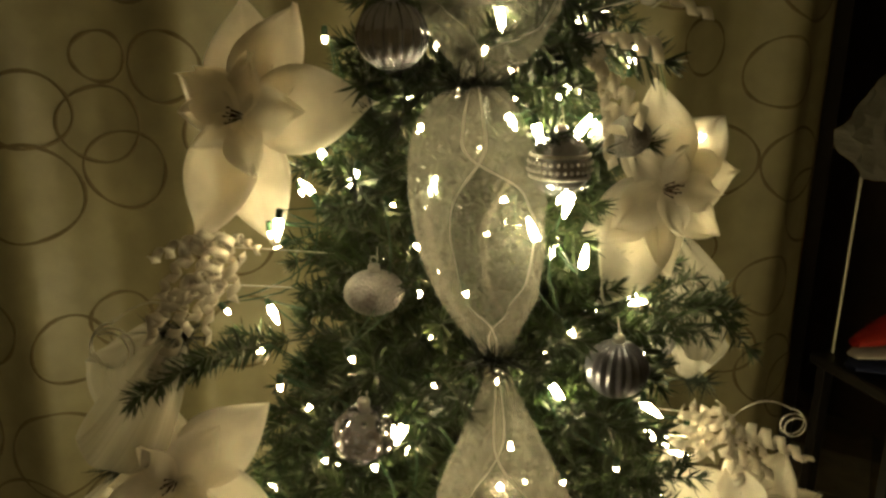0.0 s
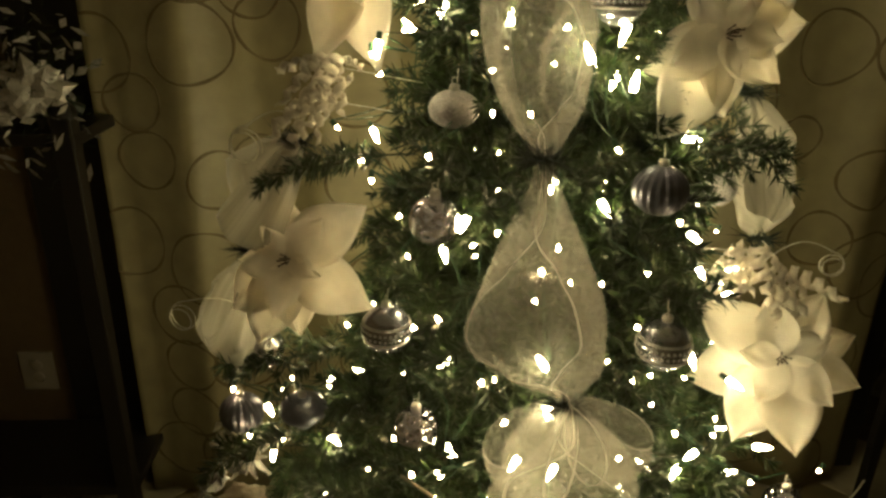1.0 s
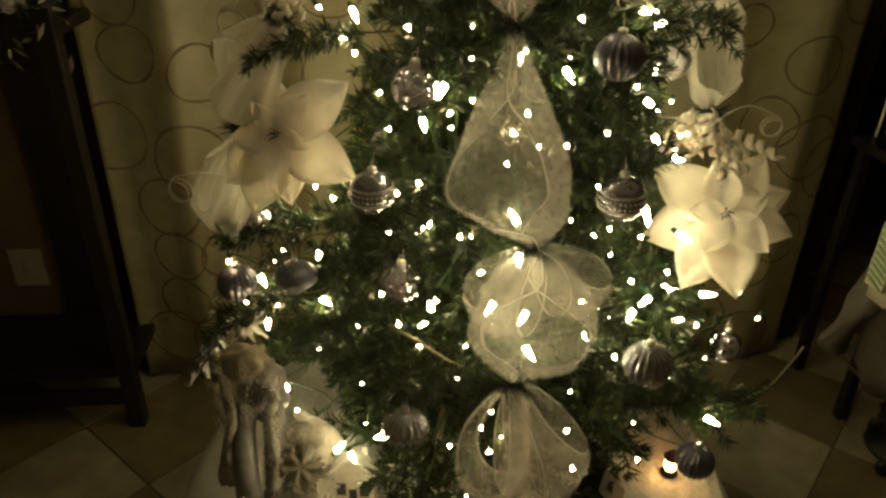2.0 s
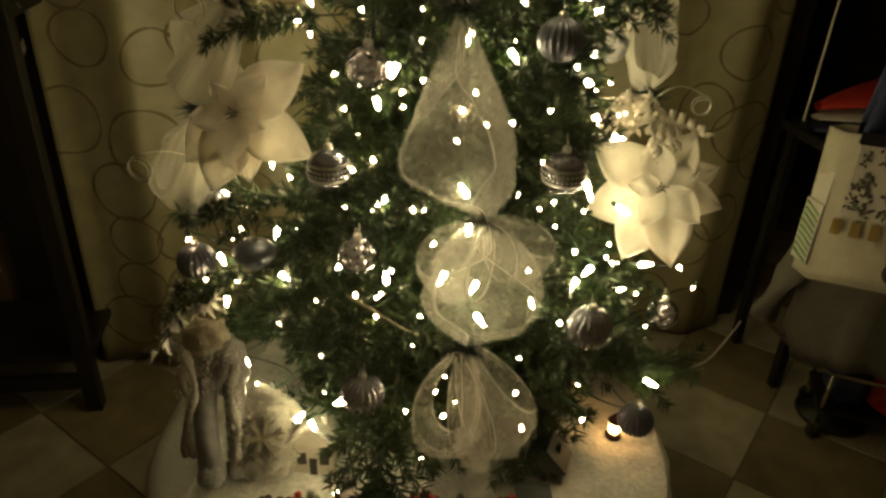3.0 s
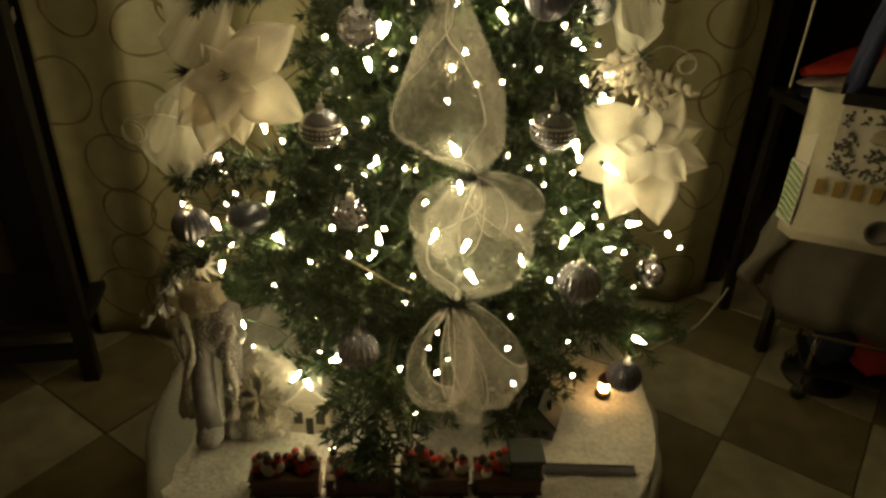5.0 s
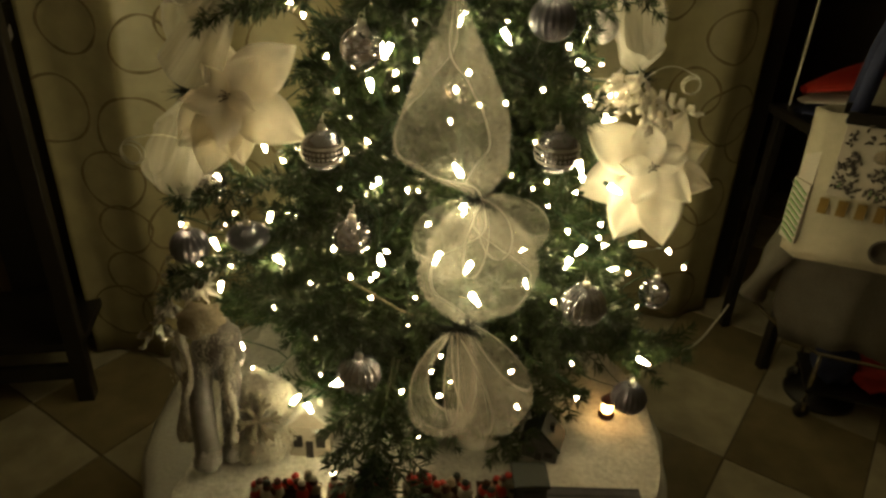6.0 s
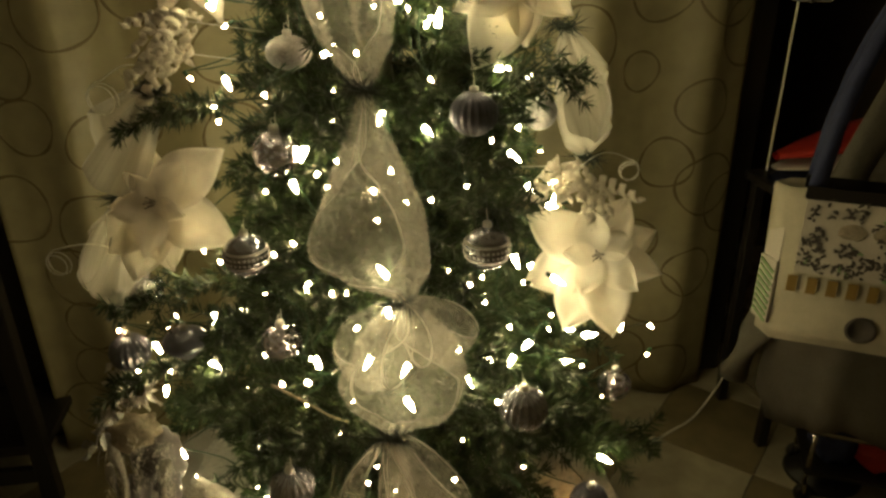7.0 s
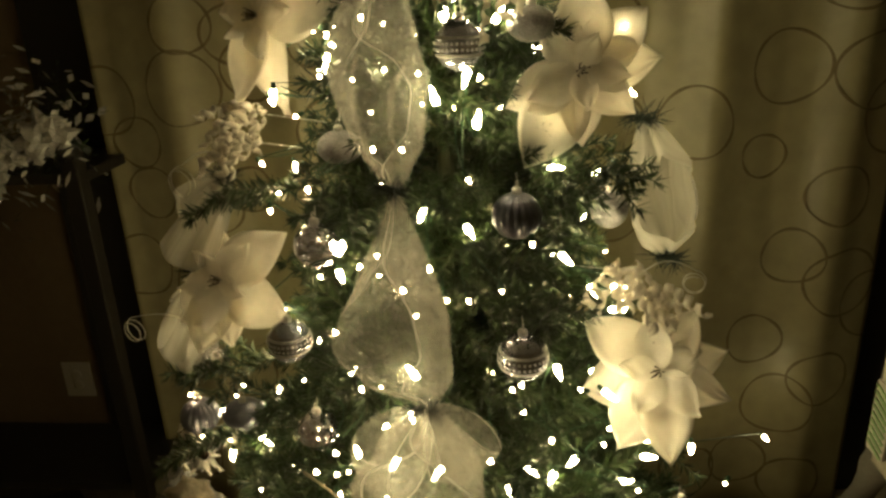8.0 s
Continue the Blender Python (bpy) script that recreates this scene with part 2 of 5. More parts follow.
def lathe(bm, profile, steps=24, m=Matrix(), ribs=0, depth=0.0, slot=0):
    """Turns (radius, height) pairs round z."""
    rings = []
    for r, h in profile:
        row = []
        for k in range(steps):
            a = 2 * math.pi * k / steps
            q = r * (1 + depth * math.cos(ribs * a)) if ribs else r
            row.append(bm.verts.new(m @ Vector((q * math.cos(a), q * math.sin(a), h))))
        rings.append(row)
    for a, b in zip(rings, rings[1:]):
        for k in range(steps):
            f = bm.faces.new((a[k], a[(k + 1) % steps], b[(k + 1) % steps], b[k]))
            f.material_index = slot
    for row, flip in ((rings[0], True), (rings[-1], False)):
        f = bm.faces.new(row[::-1] if flip else row)
        f.material_index = slot
    return bm


def tube(bm, pts, radius, sides=6, slot=0, taper=None):
    """A round cord through the points."""
    pts = [Vector(p) for p in pts]
    rows = []
    up = Vector((0.13, 0.21, 0.97))
    for i, p in enumerate(pts):
        d = (pts[min(i + 1, len(pts) - 1)] - pts[max(i - 1, 0)]).normalized()
        if abs(d.dot(up)) > 0.97:
            up = Vector((0.97, 0.2, 0.1))
        x = d.cross(up).normalized()
        y = d.cross(x)
        r = radius * (taper(i / (len(pts) - 1)) if taper else 1)
        rows.append([bm.verts.new(p + r * (math.cos(a) * x + math.sin(a) * y)) for a in (2 * math.pi * k / sides for k in range(sides))])
    for a, b in zip(rows, rows[1:]):
        for k in range(sides):
            bm.faces.new((a[k], a[(k + 1) % sides], b[(k + 1) % sides], b[k])).material_index = slot
    bm.faces.new(rows[0][::-1]).material_index = slot
    bm.faces.new(rows[-1]).material_index = slot
    return bm


def sheet(bm, rows, slot=0, wrap=False):
    """A skin over rows of points, with its cloth coordinates across and along."""
    vs = [[bm.verts.new(p) for p in row] for row in rows]
    uv = bm.loops.layers.uv.verify()
    last = len(vs) - 1
    for i, (a, b) in enumerate(zip(vs, vs[1:])):
        n = len(a)
        for k in range(n if wrap else n - 1):
            f = bm.faces.new((a[k], a[(k + 1) % n], b[(k + 1) % n], b[k]))
            f.material_index = slot
            for loop, c in zip(f.loops, ((k, i), (k + 1, i), (k + 1, i + 1), (k, i + 1))):
                loop[uv].uv = (c[0] / max(1, n - 1), c[1] / last)
    return bm


def blob(bm, at, size, rot=(0, 0, 0), slot=0, lumps=0.0, level=2):
    r = bmesh.ops.create_icosphere(bm, subdivisions=level, radius=1.0, matrix=Matrix())
    m = pose(*at, *rot) @ Matrix.Diagonal((*size, 1))
    for v in r["verts"]:
        k = 1 + lumps * noise.noise(v.co * 2.3 + Vector(at) * 31)
        v.co = m @ (v.co * k)
    for f in {f for v in r["verts"] for f in v.link_faces}:
        f.material_index = slot
    return bm


def facing(at, forward, turn=0.0):
    """A pose whose z looks along forward and whose y is as upright as it can be."""
    return Matrix.Translation(at) @ Vector(forward).to_track_quat("Z", "Y").to_matrix().to_4x4() @ pose(0, 0, 0, 0, 0, turn)


def smoothstep(t):
    t = min(1, max(0, t))
    return t * t * (3 - 2 * t)


# ---- the room: its back wall stands at an angle to the camera's first view ----
W = pose(0, 1.575, 0, 0, 0, 15.1)
ROOM_L, ROOM_R, ROOM_F, ROOM_H = -2.3, 2.5, -3.3, 2.5


def wall(name, size, at, material, label):
    ob = part(name, box(bmesh.new(), size, at), material, None, label, False)
    ob.matrix_world = W
    return tagged(ob, label, "wall", kind="structure")


DOOR_L, DOOR_R, DOOR_H = 1.10, 1.95, 2.05
wall("wall_north", (DOOR_L - ROOM_L, 0.1, ROOM_H), ((DOOR_L + ROOM_L) / 2, 0.19, ROOM_H / 2), M_WALL, "brown painted wall behind the curtain")
wall("wall_north_east", (ROOM_R - DOOR_R, 0.1, ROOM_H), ((DOOR_R + ROOM_R) / 2, 0.19, ROOM_H / 2), M_WALL, "brown painted wall beside the dark doorway")
wall("wall_north_over_door", (DOOR_R - DOOR_L, 0.1, ROOM_H - DOOR_H), ((DOOR_L + DOOR_R) / 2, 0.19, (ROOM_H + DOOR_H) / 2), M_WALL, "brown painted wall above the doorway")
# Side and far walls are added, beige so they bounce fill light forward.
wall("wall_west", (0.1, 0.24 - ROOM_F, ROOM_H), (ROOM_L - 0.05, (0.24 + ROOM_F) / 2, ROOM_H / 2), M_BOUNCE_BEIGE, "added side wall, beige to bounce light")
wall("wall_east", (0.1, 0.24 - ROOM_F, ROOM_H), (ROOM_R + 0.05, (0.24 + ROOM_F) / 2, ROOM_H / 2), M_BOUNCE_BEIGE, "added side wall, beige to bounce light")
wall("wall_south", (ROOM_R - ROOM_L, 0.1, ROOM_H), ((ROOM_L + ROOM_R) / 2, ROOM_F - 0.05, ROOM_H / 2), M_BOUNCE_BEIGE, "added far wall, beige to bounce light")
# Added box behind the doorway; its dark colour stands for the unlit space.
wall("wall_passage_back", (1.3, 0.1, ROOM_H), (1.5, 1.6, ROOM_H / 2), M_DARK_FILLER, "added end wall, coloured dark to keep the doorway black")
wall("wall_passage_west", (0.1, 1.31, ROOM_H), (0.90, 0.895, ROOM_H / 2), M_DARK_FILLER, "added passage side wall, coloured dark to keep the doorway black")
wall("wall_passage_east", (0.1, 1.31, ROOM_H), (2.10, 0.895, ROOM_H / 2), M_DARK_FILLER, "added passage side wall, coloured dark to keep the doorway black")
# The ceiling is added too, kept pale to bounce light down.
ceil = wall("ceiling", (4.9, 5.2, 0.1), (0.1, -0.9, ROOM_H + 0.05), M_BOUNCE_CEIL, "added ceiling, pale to bounce light")
ceil["category"] = "ceiling"

bm = bmesh.new()
for x in (DOOR_L - 0.05, DOOR_R + 0.05):
    box(bm, (0.10, 0.16, DOOR_H), (x, 0.17, DOOR_H / 2), bevel=0.006)
box(bm, (DOOR_R - DOOR_L + 0.2, 0.16, 0.1), ((DOOR_L + DOOR_R) / 2, 0.17, DOOR_H + 0.05), bevel=0.006)
ob = part("door_frame", bm, M_BLACK, None, "", False)
ob.matrix_world = W
tagged(ob, "glossy black door frame round a dark opening", "door frame", kind="structure")
# Added black board: the dark gap between post and curtain put into colour.
ob = part("trim", box(bmesh.new(), (0.24, 0.03, 2.2), (-1.19, 0.12, 1.1), bevel=0.004), M_BLACK, None, "", False)
ob.matrix_world = W
tagged(ob, "broad black board standing in for the dark gap beside the curtain", "trim", kind="structure")
bm = bmesh.new()
box(bm, (DOOR_L - 0.1 - ROOM_L, 0.016, 0.09), ((DOOR_L - 0.1 + ROOM_L) / 2, 0.131, 0.049), bevel=0.004)
ob = part("baseboard", bm, M_BLACK, None, "", False)
ob.matrix_world = W
tagged(ob, "narrow black baseboard along the brown wall", "baseboard", kind="structure")

# ---- floor of square tiles laid cornerwise; the tiles follow last ----
bm = box(bmesh.new(), (4.9, 5.2, 0.1), (0.1, -0.9, -0.054))
floor = part("floor", bm, M_GROUT, None, "", False)
floor.matrix_world = W
tagged(floor, "pale and brown checkered tile floor laid cornerwise", "floor", kind="structure")


# ---- curtains with stitched rings ----
def fold(u):
    return 0.034 * math.asin(0.96 * math.cos(2 * math.pi * (abs(u) - 0.36) / 0.33)) / 1.28 + 0.005 * math.sin(u * 41 + 2.0) + 0.008 * math.sin(u * 7)


def curtain(name, u0, u1, rings):
    c = thing(name, W, "tan curtain panel with stitched brown rings", "curtain", "curtain panels")
    rows = []
    nu = int((u1 - u0) / 0.012)
    for i in range(nu + 1):
        u = u0 + (u1 - u0) * i / nu
        rows.append([Vector((u, fold(u) * (0.85 + 0.2 * math.sin(z * 2 + u * 5)) + 0.004 * noise.noise((u * 6, z * 3, 1)), z)) for z in [0.012 + 2.2 * k / 30 for k in range(31)]])
    ob = part("fabric", sheet(bmesh.new(), rows), M_CURTAIN, c)
    so = ob.modifiers.new("thickness", "SOLIDIFY")
    so.thickness = 0.0012
    bm = bmesh.new()
    tube(bm, [(u0 - 0.05, 0, 2.24), ((u0 + u1) / 2, 0, 2.24), (u1 + 0.05, 0, 2.24)], 0.012, 10)
    part("rod", bm, M_BLACK, c)
    for u, z, r in rings:
        bm = bmesh.new()
        rows = []
        for k in range(41):
            a = 2 * math.pi * k / 40
            row = []
            for w in (-0.5, 0.0, 0.5):
                wob = 1 + 0.03 * math.sin(3 * a + u * 20)
                q = r * wob + w * (0.0065 + 0.002 * math.sin(5 * a + z * 30))
                x, h = u + q * math.cos(a), z + q * math.sin(a)
                x = min(max(x, u0), u1)
                row.append(Vector((x, fold(x) * (0.85 + 0.2 * math.sin(h * 2 + x * 5)) + 0.004 * noise.noise((x * 6, h * 3, 1)) - 0.0035 - (0.0015 if w == 0 else 0), max(h, 0.015))))
            rows.append(row)
        part("stitched_ring", sheet(bm, rows), M_RING, c)
    return c


RINGS_EAST = [(0.82, 1.52, 0.081), (0.85, 0.99, 0.078), (0.62, 1.58, 0.063), (0.7, 1.31, 0.089), (0.97, 1.19, 0.095), (0.89, 1.3, 0.092), (0.66, 1.09, 0.055), (0.76, 0.82, 0.075), (0.89, 0.75, 0.095), (0.99, 0.68, 0.096), (0.87, 0.46, 0.081), (0.48, 1.18, 0.091), (0.69, 0.57, 0.073), (0.77, 0.37, 0.092)]
RINGS_WEST = [(-0.96, 1.02, 0.072), (-0.79, 0.97, 0.073), (-1.04, 0.8, 0.092), (-0.84, 0.74, 0.098), (-0.69, 1.02, 0.062), (-0.98, 1.16, 0.069), (-0.56, 1.54, 0.068), (-0.81, 1.46, 0.073), (-0.65, 1.34, 0.078), (-0.68, 1.56, 0.048), (-0.69, 1.43, 0.075), (-0.83, 1.3, 0.096), (-1.06, 1.27, 0.09)]
more_r = random.Random(3)
for z in (0.15, 1.75, 2.0):
    for u in (0.12, 0.3, 0.5, 0.68, 0.86):
        RINGS_EAST.append((u + more_r.uniform(-0.06, 0.06), z + more_r.uniform(-0.04, 0.04), more_r.uniform(0.06, 0.09)))
        RINGS_WEST.append((-u - 0.1 + more_r.uniform(-0.06, 0.06), z + more_r.uniform(-0.04, 0.04), more_r.uniform(0.06, 0.09)))
for z in (0.45, 0.7, 0.95, 1.2, 1.45):
    for u in (0.1, 0.28):
        RINGS_EAST.append((u + more_r.uniform(-0.05, 0.05), z + more_r.uniform(-0.06, 0.06), more_r.uniform(0.06, 0.09)))
        RINGS_WEST.append((-u - 0.15 + more_r.uniform(-0.05, 0.05), z + more_r.uniform(-0.06, 0.06), more_r.uniform(0.06, 0.09)))
for z in (0.3, 0.45, 0.6):
    for u in (0.55, 0.75, 0.95):
        RINGS_WEST.append((-u + more_r.uniform(-0.05, 0.05), z, more_r.uniform(0.06, 0.09)))
curtain("curtain_panel", 0.0, 0.985, RINGS_EAST)
curtain("curtain_panel", -1.075, -0.01, RINGS_WEST)

# ---- round low table under a white cloth ----
TC, TR, TZ = Vector((0.008, 0.812, 0)), 0.55, 0.31
table = thing("round_table", Matrix.Translation(TC), "low round table hidden under a white cloth", "table")
part("tabletop", lathe(bmesh.new(), [(TR - 0.02, TZ - 0.035), (TR - 0.012, TZ - 0.03), (TR - 0.012, TZ - 0.012), (TR - 0.02, TZ - 0.008)], 48), M_MAROON, table, "wooden tabletop")
for k in range(4):
    a = math.radians(45 + 90 * k)
    part("leg", tube(bmesh.new(), [(0.38 * math.cos(a), 0.38 * math.sin(a), 0.001), (0.36 * math.cos(a), 0.36 * math.sin(a), TZ - 0.034)], 0.022, 10), M_MAROON, table)
bm = bmesh.new()
rows = []
N = 144
for r, z, f in [(0.02, 0, 0), (0.2, 0, 0), (0.4, 0, 0), (0.52, 0, 0), (0.543, -0.003, 0.1), (0.552, -0.012, 0.3), (0.556, -0.05, 0.6), (0.560, -0.12, 0.9), (0.566, -0.2, 1), (0.572, -0.296, 1.1)]:
    row = []
    for k in range(N):
        a = 2 * math.pi * k / N
        q = r * 1.022 + f * (0.010 * math.sin(17 * a) + 0.006 * math.sin(29 * a + 1))
        row.append(Vector((q * math.cos(a), q * math.sin(a), TZ + z + 0.001 * noise.noise((6 * q * math.cos(a), 6 * q * math.sin(a), 2)))))
    rows.append(row)
ob = part("tablecloth", sheet(bm, rows, wrap=True), M_CLOTH)
ob.matrix_world = Matrix.Translation(TC)
tagged(ob, "white round cloth draped over the low table", "tablecloth")
# fluffy snow mat with a torn edge
bm = bmesh.new()
rows = []
for i in range(61):
    row = []
    for k in range(121):
        x, y = -0.42 + 0.98 * k / 120, 0.30 + 0.92 * i / 60
        wx = x + 0.012 * noise.noise((x * 30, y * 30, 0))
        wy = y + 0.012 * noise.noise((x * 30, y * 30, 5))
        d = Vector((wx - TC.x, wy - TC.y))
        if d.length > 0.548:
            d = d.normalized() * 0.548
            wx, wy = TC.x + d.x, TC.y + d.y
        h = 0.008 + 0.012 * noise.noise((x * 8, y * 8, 3)) + 0.009 * noise.noise((x * 9 + y * 14, y * 22 - x * 8, 7)) + 0.004 * noise.noise((x * 45, y * 45, 1)) + 0.003 * noise.noise((x * 120, y * 120, 1))
        row.append(Vector((wx, wy, TZ + 0.0035 + max(0.001, h))))
    rows.append(row)
sheet(bm, rows)
bmesh.ops.dissolve_degenerate(bm, dist=0.0004, edges=bm.edges)
ob = part("snow_mat", bm, M_SNOW)
snow = tagged(ob, "fluffy white artificial snow mat with glitter on the cloth", "snow mat")
gl = random.Random(63)
bm = bmesh.new()
for k in range(1300):
    a, q = gl.uniform(0, 2 * math.pi), 0.53 * math.sqrt(gl.random())
    p = Vector((TC.x + q * math.cos(a), TC.y + q * math.sin(a), 0))
    if p.x < -0.36:
        continue
    p.z = TZ + 0.016 + 0.012 * max(-0.5, noise.noise((p.x * 8, p.y * 8, 3)))
    d = Vector((gl.gauss(0, 1), gl.gauss(0, 1), gl.gauss(0, 0.5))).normalized() * gl.uniform(0.0009, 0.0016)
    w = d.cross(Vector((gl.gauss(0, 1), gl.gauss(0, 1), gl.gauss(0, 1)))).normalized() * d.length
    bm.faces.new([bm.verts.new(v) for v in (p - d, p + w, p + d, p - w)])
tagged(part("glitter", bm, M_CAP, snow, "silver glitter", False), kind="stuff")

# ---- the tree ----
AX, AY = 0.06, 0.98


def reach(z):
    return 0.46 - 0.33 * (z - 0.6)


def branch_mesh(length, seed):
    """A wired twig with side twigs, full of needles."""
    r = random.Random(seed)
    verts, faces, slots = [], [], []

    def needle(p, d, ln, wd):
        side = d.cross(Vector((r.uniform(-1, 1), r.uniform(-1, 1), r.uniform(-1, 1)))).normalized() * wd
        i = len(verts)
        verts.extend((p - side * 0.6, p + side * 0.6, p + d * ln * 0.55 + side, p + d * ln, p + d * ln * 0.55 - side))
        faces.append((i, i + 1, i + 2, i + 3, i + 4))
        slots.append(0)

    def stem(a, b, ra, rb):
        d = (b - a).normalized()
        x = d.cross(Vector((0.2, 0.3, 0.9))).normalized()
        y = d.cross(x)
        i = len(verts)
        for p, q in ((a, ra), (b, rb)):
            for k in range(4):
                verts.append(p + q * (math.cos(k * math.pi / 2) * x + math.sin(k * math.pi / 2) * y))
        for k in range(4):
            faces.append((i + k, i + (k + 1) % 4, i + 4 + (k + 1) % 4, i + 4 + k))
            slots.append(1)

    def twig(a, b, sag, step):
        step *= 1.8
        n = max(3, int((b - a).length / 0.03))
        pts = [a.lerp(b, k / n) + Vector((0, 0, -sag * (k / n) ** 2)) for k in range(n + 1)]
        for p, q in zip(pts, pts[1:]):
            stem(p, q, 0.0016, 0.0013)
            d = (q - p).normalized()
            x = d.cross(Vector((0.1, 0.2, 0.95))).normalized()
            y = d.cross(x)
            for j in range(int((q - p).length / step)):
                t = r.random()
                f = r.uniform(0, 2 * math.pi)
                o = math.cos(f) * x + math.sin(f) * y
                lean = r.uniform(0.35, 1.0)
                needle(p.lerp(q, t), (d * lean + o).normalized(), r.uniform(0.020, 0.036), r.uniform(0.0012, 0.0025))
        d = (pts[-1] - pts[-2]).normalized()
        for j in range(22):
            o = Vector((r.uniform(-1, 1), r.uniform(-1, 1), r.uniform(-1, 1)))
            needle(pts[-1], (d + 0.8 * o).normalized(), r.uniform(0.018, 0.032), 0.0013)

    tip = Vector((length, 0, -0.02 * length / 0.3))
    twig(Vector((length * 0.22, 0, 0)), tip, 0.02, 0.0008)
    twig(tip * 0.72, tip, 0.0, 0.0005)
    stem(Vector((0, 0, 0)), Vector((length * 0.24, 0, 0)), 0.003, 0.002)
    count = max(6, int(length / 0.026))
    for k in range(count):
        t = 0.24 + 0.7 * k / count
        s = 1 if k % 2 else -1
        reach_out = r.uniform(0.07, 0.13) * (1.15 - 0.5 * t)
        a = tip * t
        b = a + Vector((reach_out * r.uniform(0.55, 0.9), s * reach_out * r.uniform(0.5, 0.95), r.uniform(-0.03, 0.05)))
        twig(a, b, 0.012, 0.00095)
    me = bpy.data.meshes.new("branch")
    me.from_pydata(verts, [], faces)
    me.materials.append(M_NEEDLE)
    me.materials.append(M_STEM)
    me.polygons.foreach_set("material_index", slots)
    return me


tree = thing("christmas_tree", Matrix.Translation((AX, AY, TZ)), "full green artificial christmas tree hung with lights and white ornaments", "tree")
part("trunk", lathe(bmesh.new(), [(0.016, 0.012), (0.016, 0.8), (0.012, 1.3), (0.006, 1.72)], 10), M_STEM, tree)
bm = bmesh.new()
for k in range(3):
    a = math.radians(40 + 120 * k)
    tube(bm, [(0, 0, 0.09), (0.1 * math.cos(a), 0.1 * math.sin(a), 0.05), (0.2 * math.cos(a), 0.2 * math.sin(a), 0.018)], 0.009, 8)
part("tree_stand", bm, M_GREEN, tree)
SIZES = (0.10, 0.16, 0.22, 0.28, 0.34, 0.40, 0.46)
MESHES = {s: [branch_mesh(s, int(s * 1000) + k) for k in range(3)] for s in SIZES}
br = random.Random(11)
# places where larger ornaments press the twigs back
CLEAR = [(0.45, 0.86, 0.92, 0.20), (-0.33, 0.815, 1.03, 0.17), (0.30, 0.935, 1.398, 0.13), (-0.228, 0.89, 1.493, 0.12), (0.06, 0.74, 1.40, 0.12), (0.11, 0.67, 1.10, 0.15),
         (0.13, 0.62, 0.84, 0.15), (0.14, 0.56, 0.60, 0.12), (-0.073, 0.751, 1.148, 0.09), (-0.139, 0.724, 0.977, 0.05), (-0.091, 0.70, 0.816, 0.10), (0.259, 0.745, 0.995, 0.05), (0.231, 0.815, 1.199, 0.05), (-0.065, 0.824, 1.29, 0.05), (0.15, 0.808, 1.449, 0.10)]
tier = 0
z = 0.45
while z < 1.93:
    full = reach(z)
    n = int(7 + full * 22)
    for k in range(n):
        a = 2 * math.pi * (k + 0.5 * (tier % 2)) / n + br.uniform(-0.12, 0.12)
        ln = max(0.07, full * br.uniform(0.80, 1.04))
        if z < 0.6 and math.sin(a) < -0.25:
            ln *= 0.74
        for px, py, pz, rad in CLEAR:
            if math.dist((AX + ln * math.cos(a), AY + ln * math.sin(a), z), (px, py, pz)) < rad:
                ln *= 0.72
                break
        size = min(SIZES, key=lambda s: abs(s - ln))
        ob = new("branch", br.choice(MESHES[size]))
        ob.parent = tree
        sc = ln / size
        rise = br.uniform(-6, 16) if z > 0.55 else br.uniform(-4, 8)
        zz = z - TZ - ln * math.sin(math.radians(rise)) * 0.8 + br.uniform(-0.025, 0.025)
        ob.matrix_local = pose(0, 0, zz, 0, 0, math.degrees(a)) @ pose(0, 0, 0, br.uniform(-25, 25), -rise, 0) @ Matrix.Diagonal((sc, sc, sc, 1))
    z += 0.082 if z > 0.9 else 0.09
    tier += 1

# drooping twig over the train and a few tips that reach past the outline
for x, y, z0, ln, az, dip in [(0.0, 0.70, 0.56, 0.26, -99, 28), (-0.01, 0.69, 0.575, 0.25, -93, 33), (-0.26, 0.84, 0.70, 0.22, 195, 6), (0.34, 0.93, 0.56, 0.26, -12, 6), (-0.14, 0.90, 1.20, 0.22, 190, 4), (0.20, 0.93, 1.27, 0.20, -8, 4), (0.17, 0.84, 1.055, 0.14, -28, 4), (-0.2, 0.88, 0.86, 0.26, 200, 4)]:
    size = min(SIZES, key=lambda s: abs(s - ln))
    ob = new("branch", MESHES[size][0])
    ob.parent = tree
    ob.matrix_local = Matrix.Translation((-AX, -AY, -TZ)) @ pose(x, y, z0, 0, dip, az) @ Matrix.Diagonal((ln / size,) * 3 + (1,))

# ---- strings of lights ----
LOWEST = [(0.705, 1.560, 0.390), (-0.104, 0.553, 0.391), (0.469, 0.807, 0.434), (-0.314, 0.752, 0.453), (-0.195, 0.639, 0.489), (-0.164, 0.620, 0.493), (0.055, 0.559, 0.498), (0.347, 0.680, 0.521), (-0.336, 0.745, 0.529), (0.104, 0.668, 0.543), (-0.182, 0.764, 0.545), (0.230, 0.611, 0.547), (0.016, 0.620, 0.550), (0.497, 0.962, 0.560), (-0.140, 0.634, 0.563), (0.331, 0.697, 0.591), (-0.413, 0.862, 0.593), (0.219, 0.747, 0.601), (-0.088, 0.558, 0.610), (0.215, 0.630, 0.612), (0.071, 0.599, 0.621), (-0.253, 0.733, 0.638), (0.086, 0.608, 0.650), (0.579, 0.969, 0.665)]
